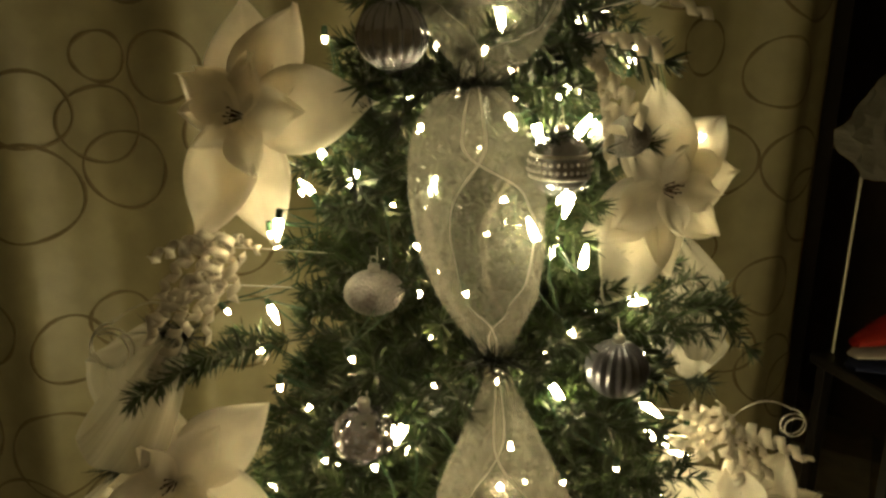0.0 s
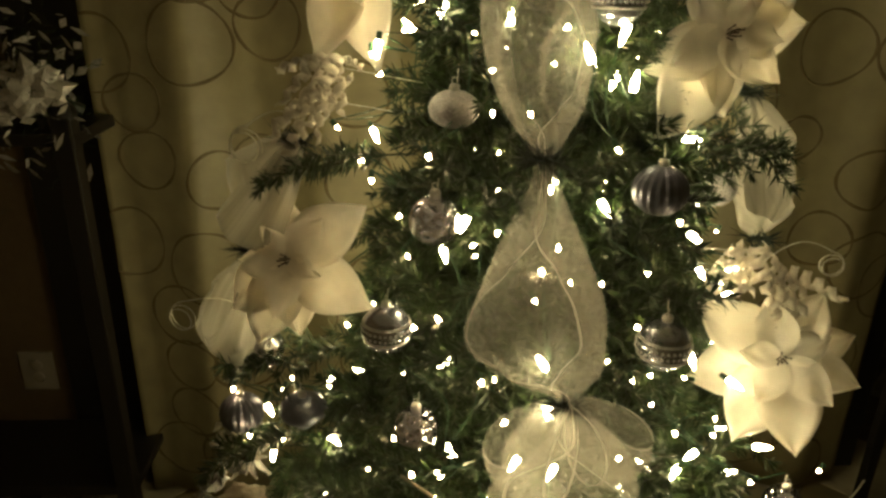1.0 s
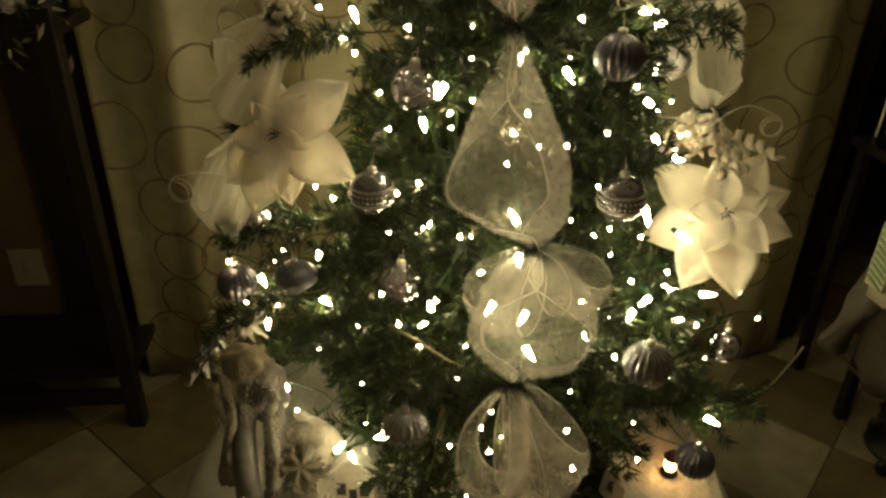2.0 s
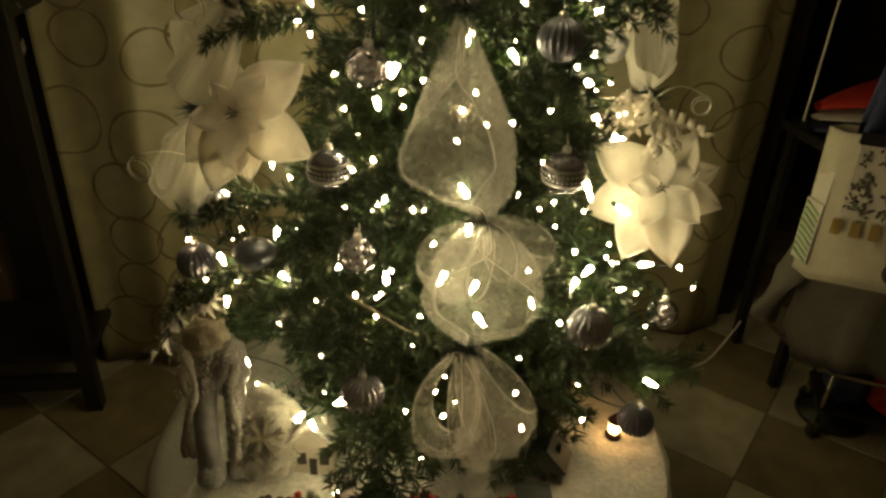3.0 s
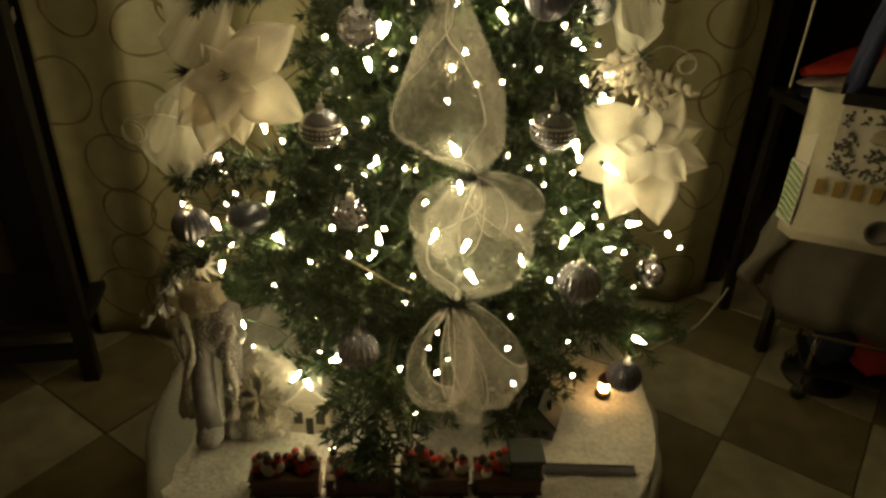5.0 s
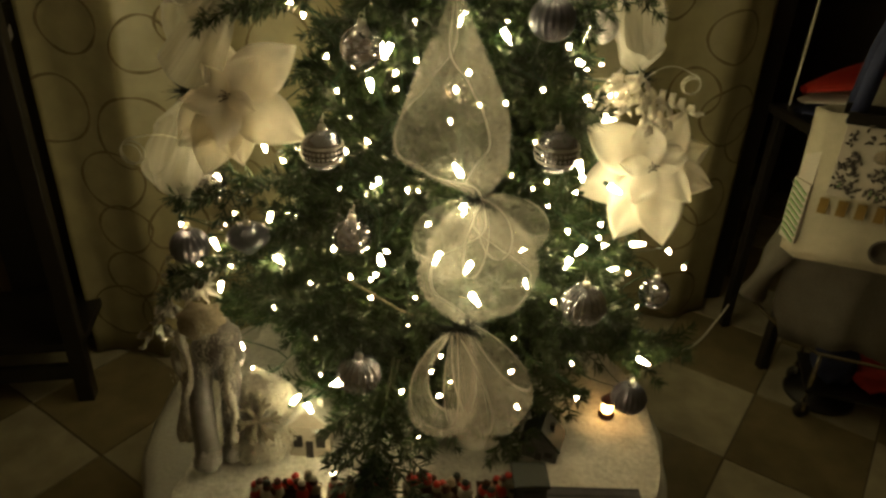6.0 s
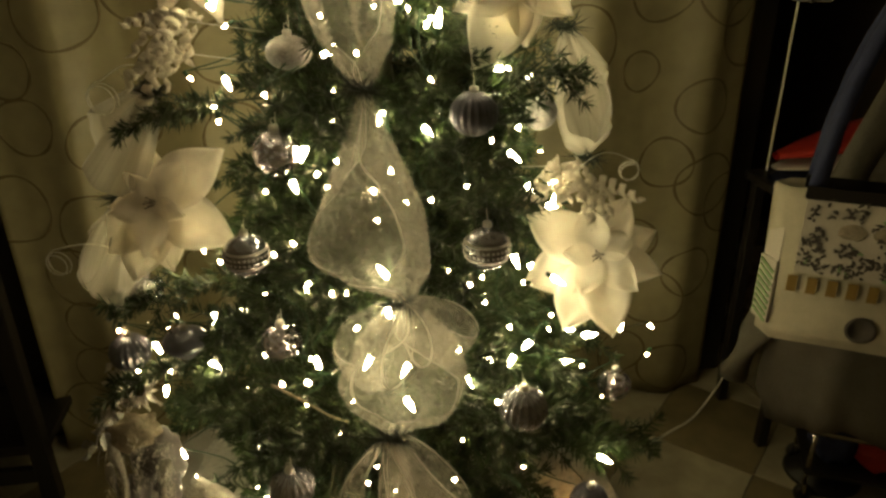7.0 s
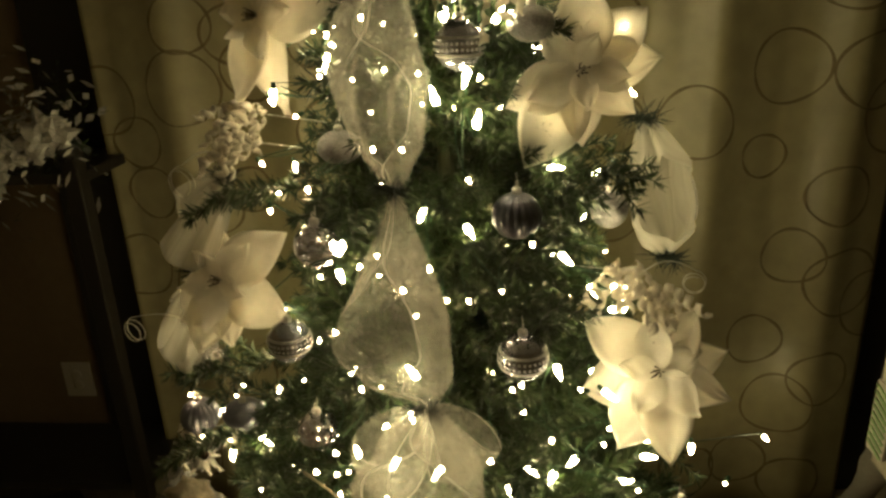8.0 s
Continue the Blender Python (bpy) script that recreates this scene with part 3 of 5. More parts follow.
LOW = [(-0.356, 0.796, 0.684), (-0.183, 0.755, 0.687), (-0.416, 0.785, 0.691), (0.023, 0.627, 0.697), (0.027, 0.713, 0.698), (-0.414, 0.862, 0.698), (-0.053, 0.691, 0.706), (0.436, 0.841, 0.714), (0.283, 0.712, 0.715), (0.228, 0.767, 0.722), (-0.249, 0.764, 0.730), (-0.390, 0.874, 0.737), (-0.309, 0.917, 0.741), (0.259, 0.799, 0.747), (0.137, 0.651, 0.749), (-0.045, 0.753, 0.750), (0.515, 0.935, 0.752), (-0.087, 0.677, 0.757), (-0.460, 0.820, 0.759), (-0.371, 0.880, 0.761), (0.123, 0.717, 0.773), (-0.038, 0.663, 0.773), (0.305, 0.759, 0.774), (0.372, 0.868, 0.775)]
MIDDLE = [(0.332, 0.797, 0.783), (0.377, 0.897, 0.789), (-0.125, 0.712, 0.792), (0.070, 0.666, 0.818), (0.216, 0.706, 0.822), (0.299, 0.779, 0.828), (-0.014, 0.628, 0.843), (0.337, 0.962, 0.857), (0.049, 0.683, 0.870), (-0.262, 0.885, 0.884), (0.256, 0.762, 0.885), (-0.057, 0.792, 0.895), (0.228, 0.800, 0.898), (-0.308, 0.900, 0.904), (0.189, 0.823, 0.912), (-0.108, 0.705, 0.917), (0.111, 0.651, 0.923), (-0.276, 0.794, 0.926), (0.250, 0.773, 0.927), (0.014, 0.678, 0.935), (-0.300, 0.744, 0.936), (0.305, 0.784, 0.957), (0.377, 1.055, 0.957), (-0.109, 0.770, 0.959)]
HIGH = [(0.097, 0.696, 0.967), (-0.068, 0.755, 0.987), (0.327, 0.973, 1.018), (0.074, 0.775, 1.025), (-0.139, 0.844, 1.045), (0.363, 0.929, 1.051), (0.122, 0.792, 1.053), (0.166, 0.772, 1.065), (-0.068, 0.790, 1.079), (0.345, 0.988, 1.086), (-0.171, 0.907, 1.089), (0.225, 0.753, 1.097), (-0.022, 0.775, 1.103), (0.085, 0.704, 1.104), (0.014, 0.770, 1.128), (0.305, 0.970, 1.140), (-0.027, 0.733, 1.153), (0.262, 0.792, 1.160), (0.158, 0.804, 1.170), (0.008, 0.791, 1.185), (-0.224, 0.873, 1.189), (-0.171, 0.763, 1.192), (0.086, 0.792, 1.198), (-0.222, 0.938, 1.219)]
TOP = [(-0.275, 0.908, 1.231), (-0.081, 0.738, 1.240), (0.169, 0.778, 1.258), (-0.011, 0.834, 1.285), (0.046, 0.820, 1.290), (-0.210, 0.934, 1.316), (0.156, 0.872, 1.337), (0.180, 0.791, 1.343), (-0.014, 0.844, 1.343), (0.127, 0.845, 1.355), (0.071, 0.853, 1.356), (-0.189, 0.830, 1.360), (0.182, 0.888, 1.362), (-0.176, 0.819, 1.372), (0.120, 0.778, 1.378), (-0.184, 0.939, 1.379), (-0.176, 0.842, 1.386), (-0.042, 0.843, 1.392), (0.188, 0.816, 1.393), (0.160, 0.871, 1.395), (0.161, 0.803, 1.406), (0.088, 0.801, 1.410), (0.006, 0.856, 1.413), (-0.091, 0.854, 1.425)]
PEAK = [(-0.157, 0.945, 1.430), (-0.163, 0.943, 1.452), (-0.104, 0.897, 1.456), (-0.161, 0.850, 1.457), (-0.145, 0.861, 1.470), (-0.016, 0.913, 1.475), (0.186, 0.883, 1.483), (0.125, 0.818, 1.485), (0.201, 0.897, 1.486), (-0.007, 0.818, 1.489), (0.100, 0.894, 1.489), (-0.229, 0.882, 1.505), (-0.024, 0.872, 1.519), (-0.223, 0.877, 1.522), (0.189, 0.930, 1.523), (0.162, 0.878, 1.527), (0.251, 0.927, 1.562), (0.248, 0.928, 1.562), (0.065, 0.856, 1.572), (-0.135, 0.944, 1.586), (0.083, 0.870, 1.610), (0.213, 0.930, 1.619), (0.147, 0.969, 1.625)]
STRINGS = [LOWEST, LOW, MIDDLE, HIGH, TOP, PEAK]


def bulb_mesh(r, ln, lit):
    bm = bmesh.new()
    prof = [(r * 0.55, 0.0), (r * 0.92, ln * 0.12), (r, ln * 0.3), (r * 0.90, ln * 0.5), (r * 0.58, ln * 0.78), (r * 0.26, ln * 0.95), (r * 0.08, ln)]
    lathe(bm, prof, 10)
    me = bpy.data.meshes.new("bulb")
    bm.to_mesh(me)
    bm.free()
    me.materials.append(lit)
    me.shade_smooth()
    return me


def socket_mesh():
    bm = lathe(bmesh.new(), [(0.0028, -0.010), (0.0040, -0.009), (0.0044, 0.001), (0.0036, 0.003)], 8)
    me = bpy.data.meshes.new("socket")
    bm.to_mesh(me)
    bm.free()
    me.materials.append(M_GREEN_CORD)
    return me


BIG, SMALL, SOCKET = bulb_mesh(0.0051, 0.030, M_BULB), bulb_mesh(0.0034, 0.012, M_BULB_WARM), socket_mesh()
lr = random.Random(23)
FLOWERS = ((0.456, 0.895, 0.919), (-0.33, 0.815, 1.03), (0.300, 0.935, 1.398), (-0.228, 0.890, 1.493))
for places in STRINGS:
    st = thing("light_string", Matrix.Translation((AX, AY, TZ)), "string of lit warm white bulbs wound round the tree", "string lights", "light strings")
    here = sorted(places, key=lambda p: math.atan2(p[1] - AY, p[0] - AX) % (2 * math.pi))
    pts = []
    for i, (x, y, z) in enumerate(here):
        for cx, cy, cz in FLOWERS:
            if math.hypot(x - cx, z - cz) < 0.13:
                y = max(y, cy + 0.10)
        q = Vector((x - AX, y - AY, z - TZ))
        aim = Vector((q.x, q.y, 0)).normalized() * lr.uniform(-0.2, 0.35) + Vector((lr.uniform(-0.6, 0.6), lr.uniform(-0.3, 0.3), lr.choice((-1.1, -0.9, -0.7, 0.8, -0.3))))
        big = lr.random() < 0.42 and min((Vector((x, y, z)) - Vector(c)).length for c in FLOWERS) > 0.11
        b = new("bulb", BIG if big else SMALL)
        b.parent = st
        rot = aim.normalized().to_track_quat("Z", "Y").to_matrix().to_4x4()
        b.matrix_local = Matrix.Translation(q) @ rot @ Matrix.Translation((0, 0, -0.012 if big else -0.007))
        s = new("socket", SOCKET)
        s.parent = b
        pts.append(q - aim.normalized() * (0.02 if big else 0.016))
    line = []
    for a, b in zip(pts, pts[1:]):
        for k in range(6):
            t = k / 6
            p = a.lerp(b, t)
            p.x *= 1 - 0.18 * math.sin(math.pi * t)
            p.y *= 1 - 0.18 * math.sin(math.pi * t)
            p.z -= 0.02 * math.sin(math.pi * t)
            line.append(p)
    part("cord", tube(bmesh.new(), line, 0.0014, 5), M_GREEN_CORD, st)
# bulbs deep among the branches
deep = thing("light_string", Matrix.Translation((AX, AY, TZ)), "string of lit warm white bulbs deep among the branches", "string lights", "light strings")
line = []
for k in range(44):
    t = (k + 0.5) / 44
    z = 0.5 + 1.15 * t
    a = 2.399 * k
    r = reach(z) * lr.uniform(0.35, 0.75)
    q = Vector((r * math.cos(a), r * math.sin(a), z - TZ + lr.uniform(-0.03, 0.03)))
    b = new("bulb", SMALL)
    b.parent = deep
    b.matrix_local = Matrix.Translation(q) @ Vector((lr.uniform(-1, 1), lr.uniform(-1, 1), lr.uniform(-1, 1))).to_track_quat("Z", "Y").to_matrix().to_4x4()
    s = new("socket", SOCKET)
    s.parent = b
    line += [q * 0.98 + Vector((0, 0, -0.01))]
part("cord", tube(bmesh.new(), line[::5], 0.0014, 5), M_GREEN_CORD, deep)
# bulbs round the far side of the tree
back = thing("light_string", Matrix.Translation((AX, AY, TZ)), "string of lit warm white bulbs behind the tree", "string lights", "light strings")
line = []
for k in range(48):
    t = (k + 0.5) / 48
    z = 0.48 + 1.3 * t
    a = math.pi * (0.42 - 0.20 * t + (0.56 - 0.20 * t) * math.sin(k * 2.399))
    r = reach(z) * lr.uniform(0.8, 1.0)
    q = Vector((r * math.cos(a), r * math.sin(a), z - TZ))
    b = new("bulb", BIG)
    b.parent = back
    b.matrix_local = Matrix.Translation(q) @ Vector((q.x, q.y, lr.uniform(-0.2, 0.2))).to_track_quat("Z", "Y").to_matrix().to_4x4()
    s = new("socket", SOCKET)
    s.parent = b
    line.append(q * 0.99)
part("cord", tube(bmesh.new(), line[::4], 0.0014, 5), M_GREEN_CORD, back)

tucked = thing("light_string", Matrix.Translation((AX, AY, TZ)), "string of lit warm white bulbs tucked behind the flowers", "string lights", "light strings")
line = []
for fx, fy, fz in FLOWERS:
    for dx, dz in ((-0.075, -0.005), (0.045, 0.045), (0.06, -0.03))[: 0 if fz < 1.2 or fx < 0 else 3] + ((((0.06, -0.035), (0.0, -0.09)) if fz < 1.2 else ((0.05, -0.02), (-0.01, -0.07))) if fx < 0 else ()):
        q = Vector((fx + dx - AX, fy + 0.05 - AY, fz + dz - TZ))
        b = new("bulb", BIG)
        b.parent = tucked
        b.matrix_local = Matrix.Translation(q) @ Vector((dx, -0.02, dz)).to_track_quat("Z", "Y").to_matrix().to_4x4()
        s = new("socket", SOCKET)
        s.parent = b
        line.append(q + Vector((0, 0.012, 0)))
part("cord", tube(bmesh.new(), line, 0.0014, 5), M_GREEN_CORD, tucked)


# ---- ornaments ----
def ornament(at, r, kind, tilt=0.0):
    words = {"crackle": "clear crackled glass ball ornament with a silver cap", "banded": "silver ball ornament with glitter bands", "striped": "satin silver ball ornament with upright ribs",
             "smoky": "dark smoky ribbed ball ornament", "glitter": "silver glitter ball ornament", "oblate": "flattened silver glitter ornament", "onion": "dark onion-shaped ornament with a pointed foot"}
    o = thing("ball_ornament", pose(*at, tilt, tilt * 0.6, 37 * at[0] * 10), words[kind], "ornament", "tree ornaments")
    prof = []
    for k in range(1, 24):
        a = -math.pi / 2 + math.pi * k / 24
        q, h = r * math.cos(a), r * math.sin(a)
        if kind == "oblate":
            h *= 0.74
        if kind == "onion":
            h = h * 0.62 if h > 0 else h * 0.62 - 0.35 * r * max(0, (-math.sin(a) - 0.75) / 0.25) ** 2
        if kind == "banded":
            q *= 1 + 0.014 * math.cos(9 * a)
        prof.append((q, h))
    ribs = 18 if kind in ("striped", "smoky") else 0
    skin = {"crackle": M_CRACKLE, "banded": M_SILVER, "striped": M_SILVER, "smoky": M_SMOKE, "glitter": M_GLITTER, "oblate": M_GLITTER, "onion": M_SMOKE}[kind]
    part("ball", lathe(bmesh.new(), prof, 80 if ribs else 40, ribs=ribs, depth=0.085), skin, o)
    if kind == "banded":
        for h in (-0.34, -0.12, 0.12, 0.34):
            q = math.sqrt(1 - h * h) * r
            bm = bmesh.new()
            if abs(h) < 0.2:
                for k in range(30):
                    a = 2 * math.pi * k / 30
                    blob(bm, (q * 1.0 * math.cos(a), q * math.sin(a), h * r), (0.0024, 0.0024, 0.0024), level=1)
            else:
                lathe(bm, [(q * 1.0, h * r - 0.002), (q * 1.03, h * r - 0.001), (q * 1.03, h * r + 0.001), (q * 1.0, h * r + 0.002)], 36)
            part("glitter_band", bm, M_BAND, o)
    top = prof[-1][1]
    part("cap", lathe(bmesh.new(), [(0.0072, top - 0.004), (0.0074, top + 0.004), (0.0066, top + 0.008), (0.002, top + 0.009)], 16, ribs=8, depth=0.05), M_CAP, o, "silver cap")
    loop = [(0.005 * math.cos(a), 0, top + 0.013 + 0.005 * math.sin(a)) for a in (2 * math.pi * k / 12 for k in range(13))]
    part("hanger", tube(bmesh.new(), loop + [(0.004, 0.002, top + 0.03)], 0.0007, 5), M_WIRE, o)
    return o


for row in [
    ((-0.036, 0.800, 1.588), 0.037, "striped"), ((0.235, 0.890, 1.472), 0.036, "oblate"), ((0.15, 0.808, 1.449), 0.036, "banded"),
    ((-0.065, 0.824, 1.290), 0.037, "oblate"), ((0.232, 0.815, 1.197), 0.036, "smoky"), ((0.342, 1.045, 1.145), 0.034, "glitter"),
    ((-0.068, 0.724, 1.155), 0.036, "crackle"), ((-0.139, 0.724, 0.977), 0.037, "banded"), ((0.259, 0.745, 0.995), 0.038, "banded"),
    ((-0.086, 0.698, 0.827), 0.035, "crackle"), ((-0.055, 0.578, 0.617), 0.037, "striped"), ((-0.452, 0.829, 0.705), 0.038, "smoky"),
    ((-0.316, 0.800, 0.755), 0.042, "onion"), ((-0.395, 0.840, 0.841), 0.031, "crackle"), ((0.326, 0.640, 0.760), 0.037, "striped"),
    ((0.506, 0.887, 0.645), 0.033, "crackle"), ((0.455, 0.720, 0.500), 0.033, "smoky"),
]:
    ornament(*row)


# ---- organza ribbon, tied into puffs ----
def puff_mesh(top, bottom, width, peak, out, seed, deep=0.62, shift=0.0, round_=0.75, folds=3, piece=0):
    """A gathered length of ribbon between two ties, open at the back, with an inner fold."""
    top, bottom, out = Vector(top), Vector(bottom), Vector(out).normalized()
    axis = bottom - top
    side = axis.cross(out).normalized()
    out = side.cross(axis).normalized()
    g = math.log(0.5) / math.log(peak)
    bm = bmesh.new()
    ns, nt = 44, 60

    def spot(s, th, k, ph):
        env = max(0.0, math.sin(math.pi * min(1, max(0, s)) ** g)) ** (round_ * (1 + 0.7 * s * s))
        w = 0.008 + 0.5 * width * k * env
        pinch = 1 - env
        wr = 1 + (0.10 + 0.25 * pinch) * math.sin(3 * th + ph + 2.5 * s) + (0.02 + 0.14 * pinch) * math.sin(8 * th + 2 * ph + 3 * s) + 0.16 * env * noise.noise((math.cos(th) * 1.3 + seed, math.sin(th) * 1.3, s * 2.6))
        x = w * math.cos(th) * wr + shift * env
        y = w * deep * math.sin(th) * wr
        return top + axis * s + side * x + out * (y + 0.03 * env)

    def pleat(s, f):
        """Angle and size round the puff: the cloth runs from one front edge round the back to the other, in soft pleats."""
        env = math.sin(math.pi * min(1, max(0, s)) ** g) ** round_
        wave = 2 * math.pi * folds * f + seed + 2.6 * s + 1.1 * math.sin(4 * s + seed)
        gap = smoothstep((s - 0.16 - 0.06 * math.sin(seed)) / 0.34) * smoothstep((0.94 - s) / 0.24)
        d0 = math.pi * (-0.10 + (0.46 + 0.10 * math.sin(2 * seed)) * gap)
        d1 = math.pi * (-0.04 + (0.36 + 0.12 * math.cos(3 * seed)) * gap)
        a = 0.5 * math.pi + d0 + (2 * math.pi - d0 - d1) * f + 0.26 * math.sin(wave) * math.sin(math.pi * f)
        k = 1 - 0.05 * (1 + math.cos(wave)) - 0.10 * smoothstep((abs(f - 0.5) - 0.42) / 0.08) + (0.05 if f > 0.5 else 0)
        return a, k

    if piece == 0:
        sheet(bm, [[spot(i / ns, *pleat(i / ns, j / 110), seed) for j in range(111)] for i in range(ns + 1)])
    else:
        f0 = 0.0 if piece == 1 else 0.991
        sheet(bm, [[spot(i / ns, *pleat(i / ns, f0 + 0.003 * j), seed) + out * 0.0012 for j in range(4)] for i in range(ns + 1)])
    return bm


def loop_mesh(knot, along, n, length, fat, wide, seed, hem=0):
    """A bow loop: the ribbon leaves the knot, swings round and comes back, gathered at the knot."""
    knot, d, n = Vector(knot), Vector(along).normalized(), Vector(n)
    w = d.cross(n).normalized()
    n = w.cross(d).normalized()
    spans = {0: [j / 9 - 1 for j in range(19)], 1: [-1, -0.975, -0.95], 2: [0.95, 0.975, 1]}[hem]
    rows = []
    for i in range(53):
        t = i / 52
        s = (1 - math.cos(2 * math.pi * t)) / 2
        row = []
        for v in spans:
            half = wide * (0.10 + 0.90 * s ** 0.6)
            gather = (1 - s) ** 1.5
            ripple = 0.010 * math.sin(5 * v + seed + 4 * t) * s + 0.006 * gather * math.sin(14 * v + seed)
            across = fat * math.sin(2 * math.pi * t) * s ** 0.35 * (1 + 0.25 * v * math.sin(seed)) + ripple
            far = length * s * (1 - 0.16 * v * v + 0.07 * v * math.cos(seed * 1.7))
            row.append(knot + d * far + n * (across + (0.0012 if hem else 0)) + w * v * half)
        rows.append(row)
    return sheet(bmesh.new(), rows)


def tie_mesh(seed):
    r = random.Random(seed)
    bm = bmesh.new()
    for k in range(150):
        d = Vector((r.gauss(0, 1), r.gauss(0, 0.6), r.gauss(0, 0.65))).normalized()
        ln = r.uniform(0.022, 0.052)
        s = d.cross(Vector((r.uniform(-1, 1), r.uniform(-1, 1), 0.4))).normalized() * 0.0011
        p = Vector((r.uniform(-0.024, 0.02), -0.012, r.uniform(-0.004, 0.004)))
        bm.faces.new([bm.verts.new(q) for q in (p - s, p + s, p + d * ln * 0.6 + s, p + d * ln)])
    lathe(bm, [(0.010, -0.004), (0.013, -0.002), (0.013, 0.002), (0.010, 0.004)], 14)
    return bm


def ribbon(label, ties, puffs, loops=(), net=M_RIBBON):
    rb = thing("ribbon_garland", Matrix(), label, "ribbon", "organza ribbons")
    for p in puffs:
        body = part("puff", puff_mesh(*p), net, rb)
        for piece in (1, 2):
            part("hem", puff_mesh(*p, piece=piece), M_HEM, body)
    for p in loops:
        body = part("loop", loop_mesh(*p), net, rb)
        for hem in (1, 2):
            part("hem", loop_mesh(*p, hem=hem), M_HEM, body)
    for k, p in enumerate(ties):
        t = part("tie", tie_mesh(k + len(puffs)), M_TIE, rb, "dark green twisted tie")
        t.matrix_local = Matrix.Translation(p)
    return rb


FRONT = (0.03, -1, 0.25)
K0, K1, K2, K3 = (0.054, 0.775, 1.537), (0.077, 0.712, 1.257), (0.139, 0.655, 0.938), (0.118, 0.585, 0.735)
ribbon("sheer white organza ribbon tied into puffs down the tree", [K0, K1, K2, K3], [
    ((0.10, 0.85, 1.74), K0, 0.15, 0.5, FRONT, 0.4),
    (K0, K1, 0.128, 0.42, FRONT, 1.3, 0.6, 0.006, 0.6, 5),
    (K1, K2, 0.165, 0.66, FRONT, 2.2, 0.62, 0.036, 0.95),
    (K2, K3, 0.180, 0.52, FRONT, 3.4, 0.5, -0.012, 0.78),
], [
    (K2, (0.72, -0.50, -0.38), (0.45, -0.45, 0.75), 0.125, 0.046, 0.056, 1.0),
    (K2, (-0.42, -0.60, -0.62), (-0.55, -0.5, 0.65), 0.150, 0.048, 0.060, 2.6),
    (K3, (-0.14, -0.48, -0.86), (0.95, -0.30, 0.0), 0.190, 0.060, 0.052, 0.7),
    (K3, (0.54, -0.40, -0.72), (0.75, -0.60, 0.35), 0.195, 0.044, 0.060, 3.2),
    (K3, (0.16, -0.46, -0.86), (0.35, -0.90, 0.1), 0.210, 0.040, 0.034, 2.0),
])
ribbon("sheer white organza ribbon looped down beside the tree", [(-0.33, 0.875, 1.215), (-0.415, 0.87, 1.02)], [
    ((-0.33, 0.875, 1.215), (-0.415, 0.87, 1.02), 0.14, 0.48, (-0.6, -0.8, 0.2), 2.6, 0.6, 0.025),
    ((-0.415, 0.87, 1.02), (-0.445, 0.83, 0.80), 0.150, 0.66, (-0.6, -0.8, 0.2), 3.8, 0.6, 0.02, 0.6),
], [((-0.415, 0.87, 1.02), (-0.25, -0.3, -0.9), (0.8, -0.5, 0.2), 0.21, 0.035, 0.05, 1.4), ((-0.33, 0.875, 1.215), (-0.42, -0.35, -0.85), (0.5, -0.8, 0.2), 0.20, 0.04, 0.055, 2.9)], M_SIDE_RIBBON)
ribbon("sheer white organza ribbon looped along the tree", [(0.385, 1.15, 1.29), (0.445, 1.14, 1.03)], [
    ((0.385, 1.15, 1.29), (0.445, 1.14, 1.03), 0.13, 0.6, (0.6, -0.8, 0.2), 0.2, 0.6, 0.0, 0.7),
], (), M_SIDE_RIBBON)


# ---- poinsettias ----
def petal_mesh(ln, wd, seed, cup):
    r = random.Random(seed)
    bend, twist, wav = r.uniform(-0.28, 0.04) + cup, r.uniform(-0.7, 0.7), r.uniform(0, 6)
    rows = []
    for i in range(15):
        s = i / 14
        w = wd * 3.1 * s ** 0.80 * (1 - s) ** (0.82 + 0.22 * s) + 0.003 * (1 - s)
        row = []
        for j in range(9):
            t = j / 4 - 1
            z = 0.012 * s + bend * ln * s * s + abs(t) * w * 0.16 + 0.006 * math.sin(7 * s + 3 * t + wav) * s + 0.010 * math.sin(5 * t + 2 * wav) * t * s * s + twist * t * w * s * 0.6
            row.append(Vector((s * ln, t * w, z)))
        rows.append(row)
    return sheet(bmesh.new(), rows)


def poinsettia(at, forward, petals, seed, label):
    f = thing("poinsettia", facing(at, forward), label, "flower", "poinsettias")
    for k, (ang, ln) in enumerate(petals):
        ob = part("petal", petal_mesh(ln, ln * 0.33, seed * 20 + k, 0.0), M_PETAL, f)
        so = ob.modifiers.new("thickness", "SOLIDIFY")
        so.thickness = 0.0007
        ob.matrix_local = pose(0, 0, -0.004 * (k % 3), 0, 0, ang)
    for k in range(5):
        ln = 0.062 + 0.016 * ((k * 7 + seed) % 3)
        ob = part("inner_petal", petal_mesh(ln, ln * 0.34, seed * 20 + 11 + k, 0.14), M_PETAL, f)
        ob.matrix_local = pose(0, 0, 0.012, 0, 0, 72 * k + 25 + 13 * seed)
    for k in range(9):
        a = 2.4 * k
        r = 0.003 + 0.0011 * k
        bm = tube(bmesh.new(), [(r * 0.4 * math.cos(a), r * 0.4 * math.sin(a), 0.01), (r * math.cos(a), r * math.sin(a), 0.032)], 0.0008, 5)
        blob(bm, (r * math.cos(a), r * math.sin(a), 0.034), (0.0016, 0.0016, 0.0022), level=1)
        part("stamen", bm, M_STAMEN if k % 2 else M_GOLD, f)
    part("stem", tube(bmesh.new(), [(0, 0, 0.004), (0, -0.01, -0.04), (0, -0.02, -0.10)], 0.0025, 6), M_GREEN, f)
    return f


